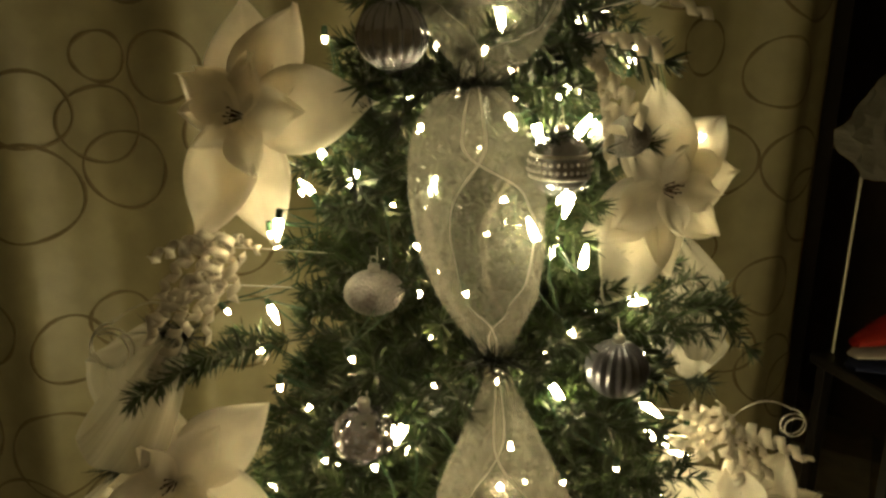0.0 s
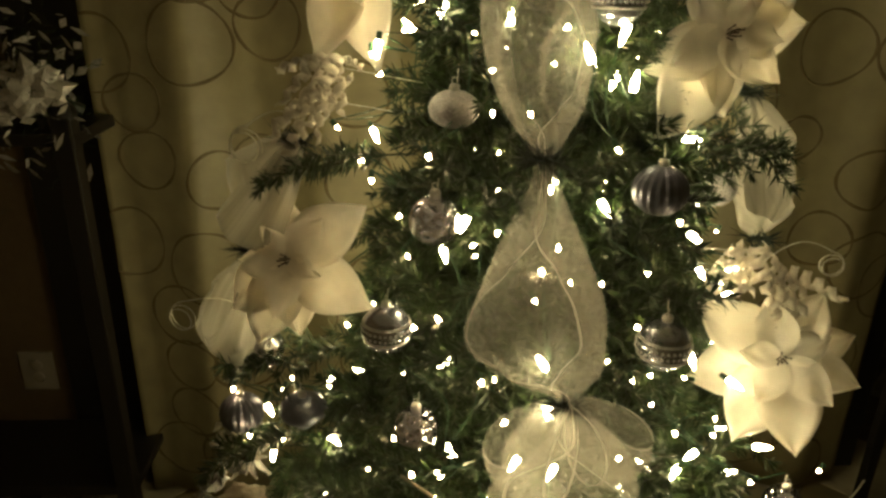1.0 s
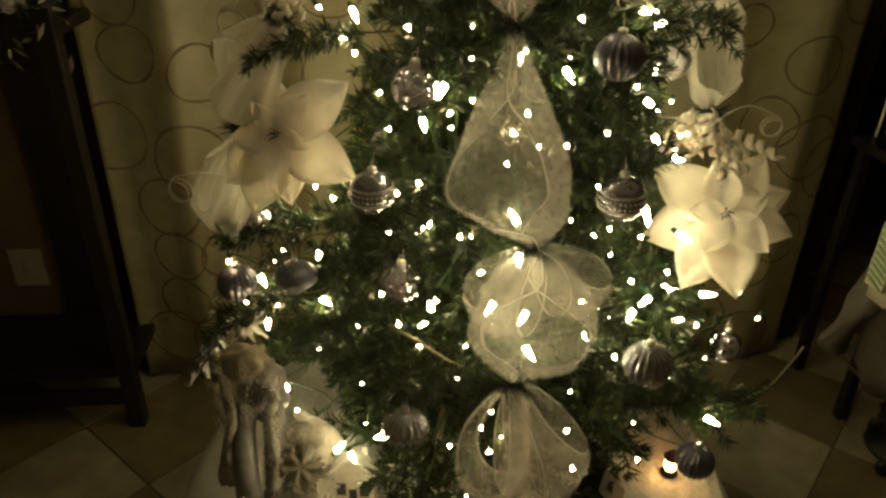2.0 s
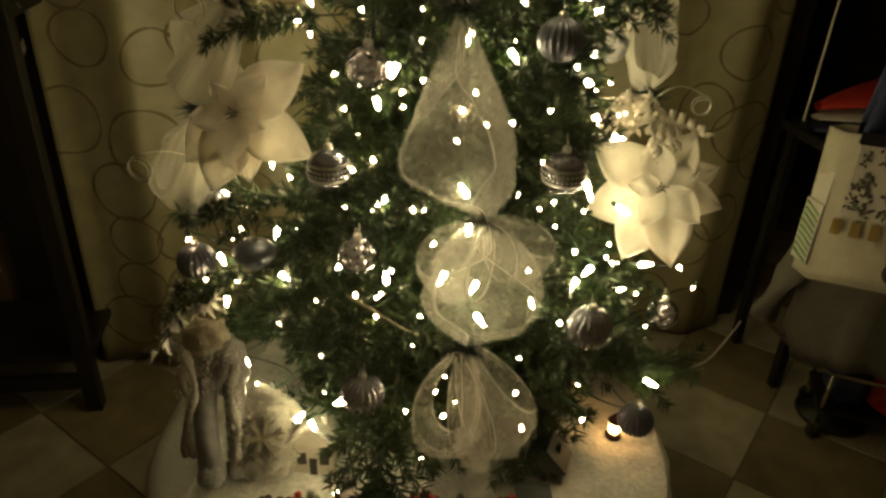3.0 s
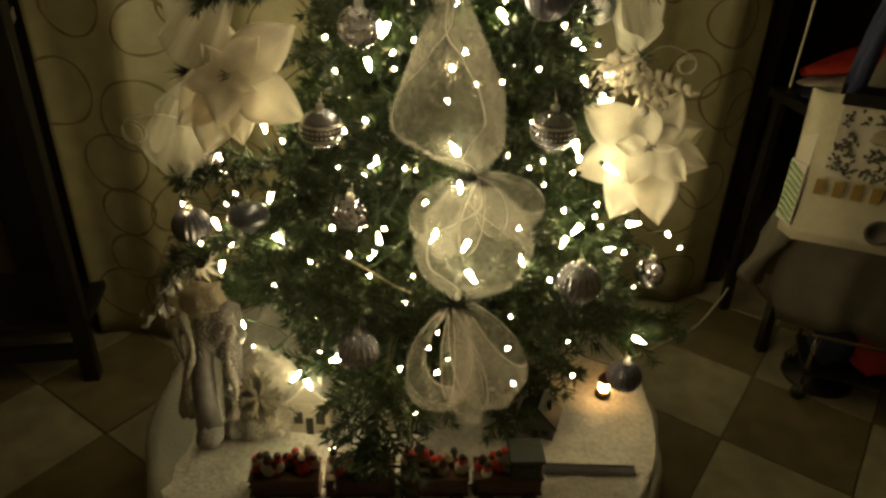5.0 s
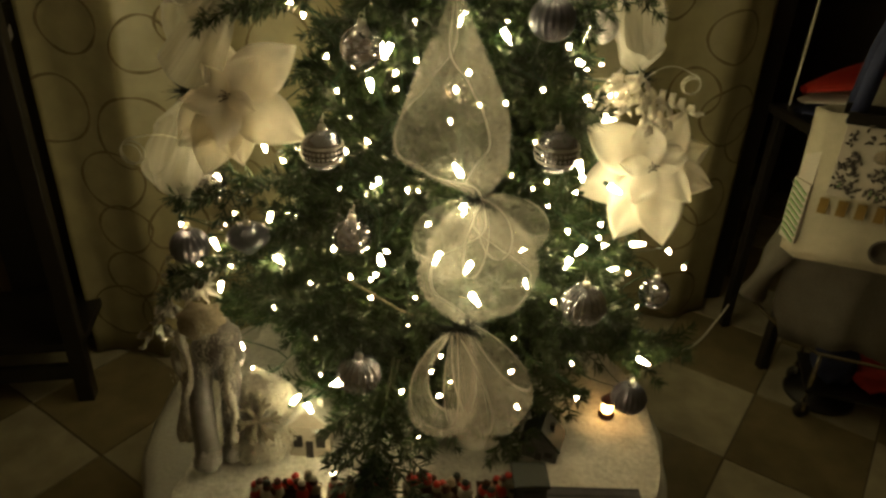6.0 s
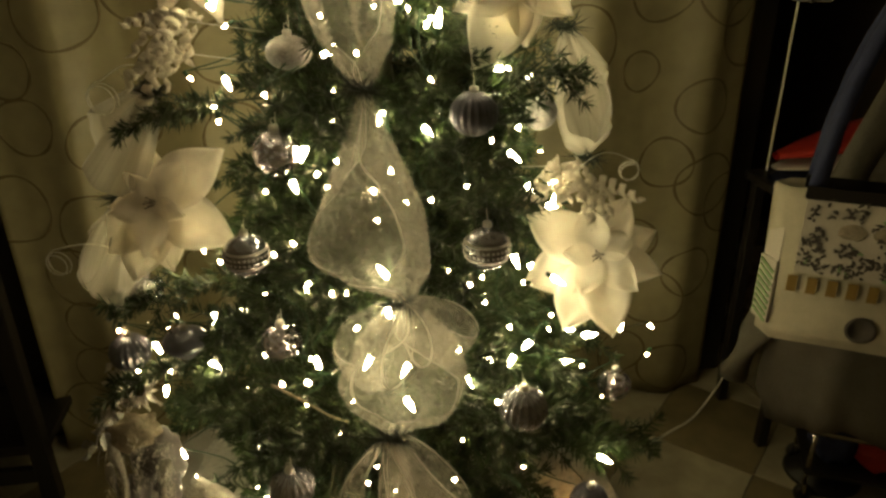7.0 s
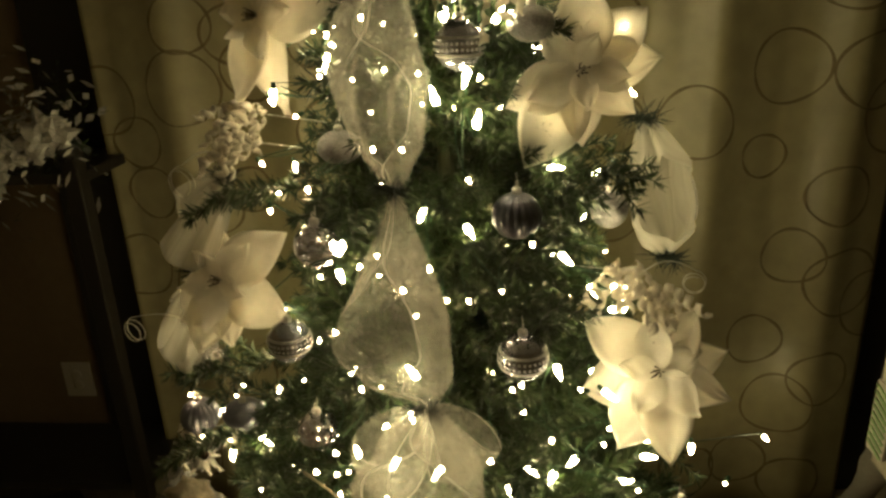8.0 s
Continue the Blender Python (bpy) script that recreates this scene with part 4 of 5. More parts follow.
CREAM = "large cream fabric poinsettia fixed among the branches"
poinsettia((0.456, 0.895, 0.919), (-0.20, -0.93, 0.36), [(156, 0.148), (208, 0.152), (252, 0.155), (287, 0.150), (350, 0.115), (30, 0.11), (70, 0.12), (112, 0.095)], 1, CREAM)
poinsettia((-0.33, 0.815, 1.03), (0.05, -0.95, 0.35), [(40, 0.150), (333, 0.155), (282, 0.125), (222, 0.14), (252, 0.15), (150, 0.085), (104, 0.115), (185, 0.09)], 2, "large cream fabric poinsettia glowing yellowish from the lights")
poinsettia((0.300, 0.935, 1.398), (0.30, -0.90, 0.15), [(205, 0.125), (240, 0.170), (272, 0.115), (322, 0.11), (8, 0.13), (41, 0.14), (86, 0.145), (118, 0.11)], 3, CREAM)
poinsettia((-0.228, 0.890, 1.493), (-0.25, -0.95, 0.15), [(8, 0.168), (66, 0.150), (100, 0.155), (138, 0.09), (246, 0.175), (280, 0.165), (178, 0.08)], 4, "large cream fabric poinsettia lit from behind by the bulbs")


# ---- curled sprays and wire loops ----
def curl(bm, a, d, length, rad, turns, width, seed):
    d = Vector(d).normalized()
    x = d.cross(Vector((0.2, 0.1, 0.95))).normalized()
    y = d.cross(x)
    rows = []
    n = int(turns * 14)
    for k in range(n + 1):
        t = k / n
        f = 2 * math.pi * turns * t + seed
        r = rad * (0.75 + 0.35 * math.sin(3 * t + seed))
        p = Vector(a) + d * length * t + (math.cos(f) * x + math.sin(f) * y) * r + Vector((0, 0, -0.25 * length * t * t))
        rows.append([p - d * width / 2, p + d * width / 2 + (math.cos(f) * x + math.sin(f) * y) * 0.001])
    return sheet(bm, rows)


def spray(at, aims, seed, label):
    s = thing("curly_spray", Matrix.Translation(at), label, "decoration", "curly sprays")
    r = random.Random(seed)
    for k, (d, ln) in enumerate(aims):
        st = (r.uniform(-0.02, 0.02), r.uniform(-0.02, 0.02), r.uniform(-0.02, 0.02))
        bm = curl(bmesh.new(), st, d, ln, r.uniform(0.008, 0.012), ln / 0.019, 0.012, r.uniform(0, 6))
        ob = part("curl", bm, M_CURL, s)
        so = ob.modifiers.new("thickness", "SOLIDIFY")
        so.thickness = 0.0008
    part("stem", tube(bmesh.new(), [(0, 0, 0), (0.04 if at[0] < 0 else -0.04, 0.03, -0.01), (0.12 if at[0] < 0 else -0.12, 0.08, -0.03)], 0.0009, 6), M_WIRE, s)
    return s


WHITE_CURLS = "glittery white curled ribbon spray among the branches"
rs = random.Random(5)


def bunch(main, n, ln):
    ln *= 0.85
    return [((main[0] + rs.uniform(-0.7, 0.7), main[1] + rs.uniform(-0.6, 0.3), main[2] + rs.uniform(-0.7, 0.7)), ln * rs.uniform(0.6, 1.2)) for _ in range(n)]


spray((-0.255, 0.86, 1.335), bunch((-0.2, -0.3, -0.5), 9, 0.09), 1, WHITE_CURLS)
spray((-0.29, 0.86, 1.285), bunch((-0.8, -0.2, -0.2), 7, 0.085), 2, WHITE_CURLS)
spray((0.385, 0.93, 1.075), bunch((0.2, -0.3, -0.5), 9, 0.08), 3, WHITE_CURLS)
spray((0.43, 0.92, 1.035), bunch((0.8, -0.3, -0.3), 6, 0.09), 4, WHITE_CURLS)
spray((0.175, 0.86, 1.575), bunch((0.2, -0.2, -0.6), 4, 0.12), 5, WHITE_CURLS)
spray((0.24, 0.86, 1.63), bunch((0.8, -0.2, 0.1), 4, 0.10), 6, WHITE_CURLS)
spray((-0.44, 0.83, 0.68), bunch((-0.5, -0.3, -0.5), 4, 0.06), 7, WHITE_CURLS)


def wire_loop(at, end, rad, label):
    at, end = Vector(at), Vector(end)
    pts = [at.lerp(end, k / 8) + Vector((0, 0, 0.025 * math.sin(math.pi * k / 8))) for k in range(9)]
    s = -1 if end.x < at.x else 1
    for k in range(1, 34):
        a = math.pi / 2 - s * 2 * math.pi * k / 16
        q = rad * (1 - 0.2 * k / 34)
        pts.append(end + Vector((q * math.cos(a), -0.0006 * k, q * math.sin(a) - rad)))
    ob = part("wire_loop", tube(bmesh.new(), pts, 0.0010, 6), M_WIRE)
    return tagged(ob, label, "wire", "wire loops")


LOOPS = "glittery silver wire curled into loops at its end"
wire_loop((-0.37, 0.82, 0.90), (-0.490, 0.75, 0.965), 0.024, LOOPS)
wire_loop((0.40, 0.90, 1.07), (0.495, 0.90, 1.10), 0.018, LOOPS)
wire_loop((-0.30, 0.86, 1.24), (-0.40, 0.84, 1.24), 0.03, LOOPS)

# a feathery cream flower low on the tree
fl = thing("feather_flower", facing((-0.43, 0.80, 0.635), (0.1, -0.9, 0.4)), "small cream feather flower with an orange centre", "flower")
for k in range(12):
    ob = part("feather", petal_mesh(0.036 + 0.010 * (k % 3), 0.006, 300 + k, 0.1), M_PETAL, fl)
    ob.matrix_local = pose(0, 0, 0, 0, 0, 30 * k)
part("centre", blob(bmesh.new(), (0, 0, 0.008), (0.012, 0.012, 0.008), lumps=0.3), M_GOLD, fl)

# ---- on the table: train, small houses, snowflake, plush figure ----
TRAIN = pose(0, 0, TZ + 0.012, 0, 0, 7.7)


def train_car(x, y, body, cab, seed):
    r = random.Random(seed)
    car = thing("train_car", Matrix.Translation((x, y, TZ + 0.010)) @ pose(0, 0, 0, 0, 0, 7.7), "small maroon toy train car with gold trim" if not cab else "small toy train engine with a dark green cab", "toy train", "train cars")
    part("body", box(bmesh.new(), (0.126, 0.055, 0.042), (0, 0, 0.040), bevel=0.005), body, car, smooth=False)
    part("trim", box(box(bmesh.new(), (0.130, 0.059, 0.004), (0, 0, 0.062), bevel=0.001), (0.130, 0.059, 0.004), (0, 0, 0.022), bevel=0.001), M_GOLD, car, smooth=False)
    part("chassis", box(bmesh.new(), (0.132, 0.036, 0.008), (0, 0, 0.015), bevel=0.002), M_BLACK, car, smooth=False)
    for wx in (-0.042, 0.042):
        for wy in (-0.029, 0.029):
            bm = lathe(bmesh.new(), [(0.002, -0.004), (0.012, -0.004), (0.014, 0), (0.012, 0.003), (0.002, 0.004)], 16, pose(wx, wy, 0.0145, 90, 0, 0))
            part("wheel", bm, M_BLACK, car)
    if cab:
        part("cab", box(bmesh.new(), (0.060, 0.056, 0.044), (0.030, 0, 0.083), bevel=0.004), M_GREEN, car, smooth=False)
        part("cab_roof", box(bmesh.new(), (0.068, 0.064, 0.008), (0.030, 0, 0.108), bevel=0.003), M_GREEN, car, smooth=False)
        for wy in (-0.029, 0.029):
            part("cab_window", box(bmesh.new(), (0.030, 0.003, 0.020), (0.030, wy, 0.086), bevel=0.001), M_BLACK, car, smooth=False)
    part("coupling", tube(bmesh.new(), [(-0.062, 0, 0.016), (-0.073, 0, 0.016)], 0.003, 6), M_BLACK, car)
    return car


CARS = [(-0.182, 0.500, M_MAROON, False), (-0.043, 0.519, M_MAROON, False), (0.096, 0.538, M_MAROON, False), (0.235, 0.557, M_MAROON, True)]
tr = random.Random(9)
for i, (x, y, m, cab) in enumerate(CARS):
    train_car(x, y, m, cab, i)
    for k in range(13 if not cab else 6):
        px = x + (-0.052 + 0.0086 * k if not cab else -0.050 + 0.010 * k)
        py = y + 0.135 * (px - x) + tr.uniform(-0.017, 0.017)
        bm = bmesh.new()
        h = tr.uniform(0.018, 0.046)
        blob(bm, (0, 0, h * 0.4), (tr.uniform(0.009, 0.015), 0.010, h * 0.42), (0, tr.uniform(-25, 25), 0), slot=0, lumps=0.3)
        blob(bm, (0, -0.001, h * 0.92), (0.0085, 0.0085, 0.009), slot=1)
        blob(bm, (0, 0, h * 1.14), (0.0075, 0.0075, 0.007), slot=2)
        cols = tr.sample([M_RED, M_MAROON, M_GREEN, M_MAROON, M_RED, M_TAN, M_IVORY, M_GOLD, M_TAN], 3)
        ob = part("toy_load", bm, cols)
        ob.matrix_world = Matrix.Translation((px, py, TZ + 0.070))
        tagged(ob, "small painted toy shape riding in the train car", "toy", "train load")


# a flat grey-blue strip past the engine, and a bare tan stick among the needles
strip_ob = thing("grey_strip", pose(0.395, 0.628, TZ + 0.015, 0, 0, 5), "flat grey-blue strip lying on the snow", "toy track")
part("strip_base", box(bmesh.new(), (0.20, 0.026, 0.004), (0, 0, 0.002), bevel=0.0015), M_GREY_STRIP, strip_ob, smooth=False)
for y in (-0.008, 0.008):
    part("rail", box(bmesh.new(), (0.20, 0.002, 0.002), (0, y, 0.0046), bevel=0.0005), M_ROOF, strip_ob, smooth=False)
ob = part("bare_stick", tube(bmesh.new(), [(-0.10, 0.66, 0.765), (-0.05, 0.655, 0.742), (0.0, 0.65, 0.715), (0.03, 0.655, 0.70)], 0.0022, 7, taper=lambda t: 1.2 - 0.5 * t), M_TAN)
tagged(ob, "thin bare tan stick lying among the needles", "stick")


def toy_house(at, size, turn, wall_m, roof_m, lit, label):
    h = thing("toy_house", pose(*at, 0, 0, turn), label, "toy house", "snow village")
    w, d, t = size
    part("wall", box(bmesh.new(), (w, d, t), (0, 0, t / 2), bevel=0.002), wall_m, h, smooth=False)
    bm = bmesh.new()
    o = 0.006
    pts = [(-w / 2 - o, t - 0.002), (0, t + w * 0.55), (w / 2 + o, t - 0.002), (w / 2 + o, t + 0.006), (0, t + w * 0.55 + 0.009), (-w / 2 - o, t + 0.006)]
    a = [bm.verts.new((x, -d / 2 - o, z)) for x, z in pts]
    b = [bm.verts.new((x, d / 2 + o, z)) for x, z in pts]
    for k in range(6):
        bm.faces.new((a[k], a[(k + 1) % 6], b[(k + 1) % 6], b[k]))
    bm.faces.new(a[::-1])
    bm.faces.new(b)
    part("roof", bm, roof_m, h, smooth=False)
    bm = bmesh.new()
    g = [bm.verts.new((x, y, z)) for y in (-d / 2 + 0.001, d / 2 - 0.001) for x, z in ((-w / 2, t - 0.001), (w / 2, t - 0.001), (0, t + w * 0.54))]
    bm.faces.new((g[0], g[1], g[2]))
    bm.faces.new((g[5], g[4], g[3]))
    for a, b in ((0, 1), (1, 2), (2, 0)):
        bm.faces.new((g[b], g[a], g[a + 3], g[b + 3]))
    part("gable", bm, wall_m, h, smooth=False)
    for x in (-w * 0.27, w * 0.27):
        part("window", box(bmesh.new(), (w * 0.22, 0.004, t * 0.36), (x, -d / 2, t * 0.55)), M_LIT if lit else M_BLACK, h, smooth=False)
    part("door", box(bmesh.new(), (w * 0.18, 0.005, t * 0.55), (0, -d / 2, t * 0.28)), M_BLACK, h, smooth=False)
    part("chimney", box(bmesh.new(), (0.010, 0.010, 0.03), (w * 0.25, 0, t + w * 0.42), bevel=0.001), roof_m, h, smooth=False)
    return h


toy_house((-0.18, 0.685, TZ + 0.011), (0.085, 0.06, 0.085), 5, M_IVORY, M_SNOW, False, "little ivory toy house with dark windows on the snow")
toy_house((0.30, 0.735, TZ + 0.013), (0.075, 0.055, 0.036), -14, M_ROOF, M_GREEN, False, "little dark grey toy house with black windows on the snow")
lan = thing("toy_lantern", Matrix.Translation((0.452, 0.868, TZ + 0.011)), "small toy lantern glowing orange on the snow", "toy lantern")
part("base", lathe(bmesh.new(), [(0.018, 0), (0.019, 0.004), (0.014, 0.010), (0.011, 0.013)], 20), M_GOLD, lan)
part("lit_glass", lathe(bmesh.new(), [(0.010, 0.013), (0.013, 0.020), (0.013, 0.036), (0.010, 0.042)], 16), M_LIT, lan, "glowing orange glass")
part("roof", lathe(bmesh.new(), [(0.017, 0.042), (0.018, 0.045), (0.008, 0.058), (0.002, 0.066)], 16), M_MAROON, lan)

flake = thing("snowflake_cushion", facing((-0.278, 0.668, TZ + 0.098), (0.1, -0.85, 0.5)), "fluffy cream plush cushion with a grey-brown snowflake", "cushion")
fuzz = random.Random(19)
bm = blob(bmesh.new(), (0, 0, 0), (0.078, 0.092, 0.026), lumps=0.3, level=3)
for k in range(1500):
    a, q = fuzz.uniform(0, 2 * math.pi), math.sqrt(fuzz.random())
    p = Vector((0.078 * q * math.cos(a), 0.092 * q * math.sin(a), 0.026 * math.sqrt(max(0, 1 - q * q)) - 0.001))
    d = Vector((0.5 * math.cos(a) * q + fuzz.gauss(0, 0.5), 0.5 * math.sin(a) * q + fuzz.gauss(0, 0.5), 0.9)).normalized() * fuzz.uniform(0.006, 0.013)
    w = d.cross(Vector((0.3, 0.8, 0.2))).normalized() * 0.0022
    bm.faces.new([bm.verts.new(v) for v in (p - w, p + w, p + d + w * 0.4, p + d - w * 0.4)])
part("plush_body", bm, M_PILE, flake, "fluffy cream pile")
for k in range(6):
    a = 60 * k + 12
    c, q = math.cos(math.radians(a)), math.sin(math.radians(a))
    bm = bmesh.new()
    blob(bm, (0.024 * c, 0.024 * q, 0.035), (0.026, 0.0065, 0.005), (0, 0, a), lumps=0.4)
    for turn in (-40, 40):
        e, g = math.cos(math.radians(a + turn)), math.sin(math.radians(a + turn))
        blob(bm, (0.026 * c + 0.009 * e, 0.026 * q + 0.009 * g, 0.035), (0.012, 0.005, 0.0045), (0, 0, a + turn), lumps=0.4)
    part("snowflake_arm", bm, M_FLAKE, flake, "grey-brown snowflake arm")

# plush doll slumped under the branches, kept as one plain shape
bm = bmesh.new()
blob(bm, (0.01, 0.02, 0.215), (0.046, 0.042, 0.075), lumps=0.35, level=3)
tube(bm, [(-0.012, -0.01, 0.20), (-0.014, -0.045, 0.16), (-0.006, -0.075, 0.10), (0.0, -0.092, 0.04)], 0.025, 14, taper=lambda t: 0.9 + 0.12 * t)
tube(bm, [(0.034, 0.0, 0.19), (0.044, -0.035, 0.13), (0.046, -0.062, 0.045)], 0.022, 14)
blob(bm, (0.001, -0.098, 0.030), (0.028, 0.034, 0.030), slot=3, lumps=0.2, level=3)
blob(bm, (0.046, -0.070, 0.026), (0.025, 0.030, 0.026), slot=3, lumps=0.2, level=3)
blob(bm, (-0.006, -0.005, 0.30), (0.040, 0.036, 0.034), slot=1, lumps=0.6, level=3)
for x0, x1, top, w, sway in ((-0.034, -0.036, 0.29, 0.008, 0.010), (-0.050, -0.046, 0.24, 0.007, 0.008), (0.046, 0.052, 0.25, 0.009, 0.006)):
    tube(bm, [(x0 + (x1 - x0) * t + sway * math.sin(8 * t + 40 * x0), -0.03 - 0.055 * t, top - (top - 0.06) * t) for t in (k / 14 for k in range(15))], w, 9, slot=2, taper=lambda t: 0.9 + 0.35 * math.sin(15 * t))
fuzz = random.Random(77)
for k in range(1100):
    side = fuzz.choice((-0.038, -0.046, 0.048, 0.054, 0.04, 0.0))
    h = fuzz.uniform(0.05, 0.29) if side else fuzz.uniform(0.20, 0.31)
    t = 1 - h / 0.3
    p = Vector((side + fuzz.gauss(0, 0.009), -0.03 - 0.055 * t + fuzz.gauss(0, 0.008), h))
    d = Vector((fuzz.gauss(0, 0.6), fuzz.gauss(-0.3, 0.5), fuzz.gauss(-0.5, 0.5))).normalized() * fuzz.uniform(0.008, 0.018)
    q = d.cross(Vector((0.2, 0.3, 0.9))).normalized() * 0.0013
    bm.faces.new([bm.verts.new(v) for v in (p - q, p + q, p + d)]).material_index = 2
ob = part("plush_doll", bm, [M_SATIN, M_TAN, M_SCARF, M_PLUSH])
ob.matrix_world = pose(-0.382, 0.70, TZ + 0.012, 0, 0, 6)
tagged(ob, "grey satin doll with plush feet and white scarf on the snow", "doll")

# pick of silvery leaves hanging low beside the doll
pick = thing("silver_leaf_pick", Matrix.Translation((-0.50, 0.80, 0.60)), "pick of pale silvery leaves hanging beside the doll", "decoration")
part("stem", tube(bmesh.new(), [(0.09, 0.03, 0.05), (0.03, 0.0, 0.02), (-0.03, -0.01, -0.05), (-0.05, -0.01, -0.11)], 0.0018, 6), M_WIRE, pick)
for k in range(14):
    t = k / 13
    ob = part("leaf", petal_mesh(0.045 - 0.012 * (k % 3), 0.014, 500 + k, 0.05), M_TINSEL, pick)
    ob.matrix_local = pose(0.03 - 0.08 * t, -0.01, 0.02 - 0.13 * t, 60 + 15 * (k % 4), 20, 75 * k)

# ---- the cord across the floor ----
cord = [(1.035, 1.79, 1.3), (1.03, 1.785, 0.8), (1.022, 1.78, 0.3), (1.012, 1.765, 0.12), (0.945, 1.70, 0.035), (0.885, 1.635, 0.006), (0.81, 1.57, 0.005), (0.69, 1.465, 0.005), (0.58, 1.39, 0.005), (0.45, 1.25, 0.005)]
fine = []
for i in range(len(cord) - 1):
    p = [Vector(cord[max(0, min(len(cord) - 1, i + k))]) for k in (-1, 0, 1, 2)]
    for k in range(6):
        t = k / 6
        fine.append(0.5 * ((2 * p[1]) + (-p[0] + p[2]) * t + (2 * p[0] - 5 * p[1] + 4 * p[2] - p[3]) * t * t + (-p[0] + 3 * p[1] - 3 * p[2] + p[3]) * t ** 3))
ob = part("power_cord", tube(bmesh.new(), fine, 0.0034, 8), M_CORD)
tagged(ob, "thin white power cord along the door frame and floor", "cord")

# ---- outlet and the black stand by the brown wall ----
o = thing("wall_outlet", W @ pose(-1.41, 0.137, 0.345), "ivory wall outlet plate on the brown wall", "outlet", kind="structure")
part("plate", box(bmesh.new(), (0.098, 0.006, 0.126), (0, 0, 0), bevel=0.002), M_PLATE, o, smooth=False)
for h in (-0.02, 0.02):
    part("socket", lathe(bmesh.new(), [(0.016, 0.0), (0.016, 0.002), (0.013, 0.003)], 20, pose(0, -0.003, h, 90, 0, 0)), M_PLATE, o)

st = thing("console_stand", W @ pose(-1.60, -0.05, 0), "tall black wooden stand against the brown wall", "stand")
for x in (-0.5, 0.545):
    for y in (-0.14, 0.13):
        bm = box(bmesh.new(), (0.045, 0.045, 1.165), (x, y, 0.5825), bevel=0.004)
        lathe(bm, [(0.026, 1.165), (0.03, 1.175), (0.022, 1.19), (0.008, 1.197)], 16, Matrix.Translation((x, y, 0)))
        part("post", bm, M_BLACK, st, smooth=False)
for z, name in ((0.19, "lower_shelf"), (1.115, "top_shelf")):
    part(name, box(bmesh.new(), (1.09, 0.30, 0.028), (0.0225, -0.005, z), bevel=0.003), M_BLACK, st, smooth=False)
for z in (0.10,):
    part("rail", box(bmesh.new(), (1.0, 0.02, 0.05), (0.0225, -0.14, z), bevel=0.003), M_BLACK, st, smooth=False)

gar = thing("tinsel_garland", W @ pose(-1.60, -0.16, 1.13), "dark green garland with silver leaves along the stand", "garland")
g = random.Random(31)
line = [Vector((-0.45 + 1.02 * k / 20, 0.02 * math.sin(k), 0.05 + 0.04 * math.sin(k * 0.8))) for k in range(21)]
part("core", tube(bmesh.new(), line, 0.012, 8), M_GREEN, gar)
bm, bn = bmesh.new(), bmesh.new()
for k in range(2600):
    p = line[0].lerp(line[-1], g.random()) + Vector((0, g.gauss(0, 0.045) - 0.03, 0.05 + g.gauss(0, 0.085)))
    d = Vector((g.gauss(0, 1), g.gauss(0, 1), g.gauss(0, 1))).normalized()
    s = d.cross(Vector((0.3, 0.8, 0.4))).normalized()
    silver = k % 3 == 0
    ln, w = (g.uniform(0.025, 0.055), g.uniform(0.005, 0.011)) if silver else (g.uniform(0.025, 0.05), 0.0012)
    t = bm if silver else bn
    t.faces.new([t.verts.new(q) for q in (p, p + d * ln * 0.5 + s * w, p + d * ln, p + d * ln * 0.5 - s * w)])
tagged(part("silver_leaves", bm, M_TINSEL, gar, "silver leaves", False), kind="stuff")
tagged(part("needles", bn, M_NEEDLE, gar, "", False), kind="stuff")
for k in range(11):
    t = (k + 0.5) / 11
    ob = part("tinsel_clump", blob(bmesh.new(), (0, 0, 0), (g.uniform(0.035, 0.06), 0.03, g.uniform(0.03, 0.05)), (g.uniform(-30, 30), g.uniform(-40, 40), 0), lumps=1.1, level=3), M_TINSEL, gar, "crumpled silver tinsel", False)
    ob.matrix_local = Matrix.Translation((-0.45 + 1.0 * t, -0.06 + g.uniform(-0.02, 0.02), g.uniform(-0.06, 0.15)))
poinsettia(W @ Vector((-1.50, -0.22, 1.27)), (0.3, -0.9, 0.1), [(20, 0.07), (80, 0.08), (150, 0.07), (215, 0.08), (290, 0.09)], 6, "small white fabric flower on the garland")

# ---- things by the doorway ----
cs = thing("coat_stand", pose(1.21, 1.42, 0), "black coat stand with curved arms beside the doorway", "coat stand")
part("post", lathe(bmesh.new(), [(0.02, 0.04), (0.02, 1.5), (0.024, 1.52), (0.01, 1.6)], 16), M_BLACK, cs)
for k in range(4):
    a = math.radians(200 + 90 * k)
    c, s = math.cos(a), math.sin(a)
    ln = 0.34 if k in (0, 1) else 0.16
    part("arm", tube(bmesh.new(), [(0, 0, 1.38), (ln * 0.5 * c, ln * 0.5 * s, 1.40), (ln * c, ln * s, 1.43), (ln * c, ln * s, 1.46)], 0.010, 8), M_BLACK, cs)

part("base", lathe(bmesh.new(), [(0.10, 0.001), (0.105, 0.006), (0.10, 0.016), (0.03, 0.030), (0.022, 0.045)], 28), M_BLACK, cs)

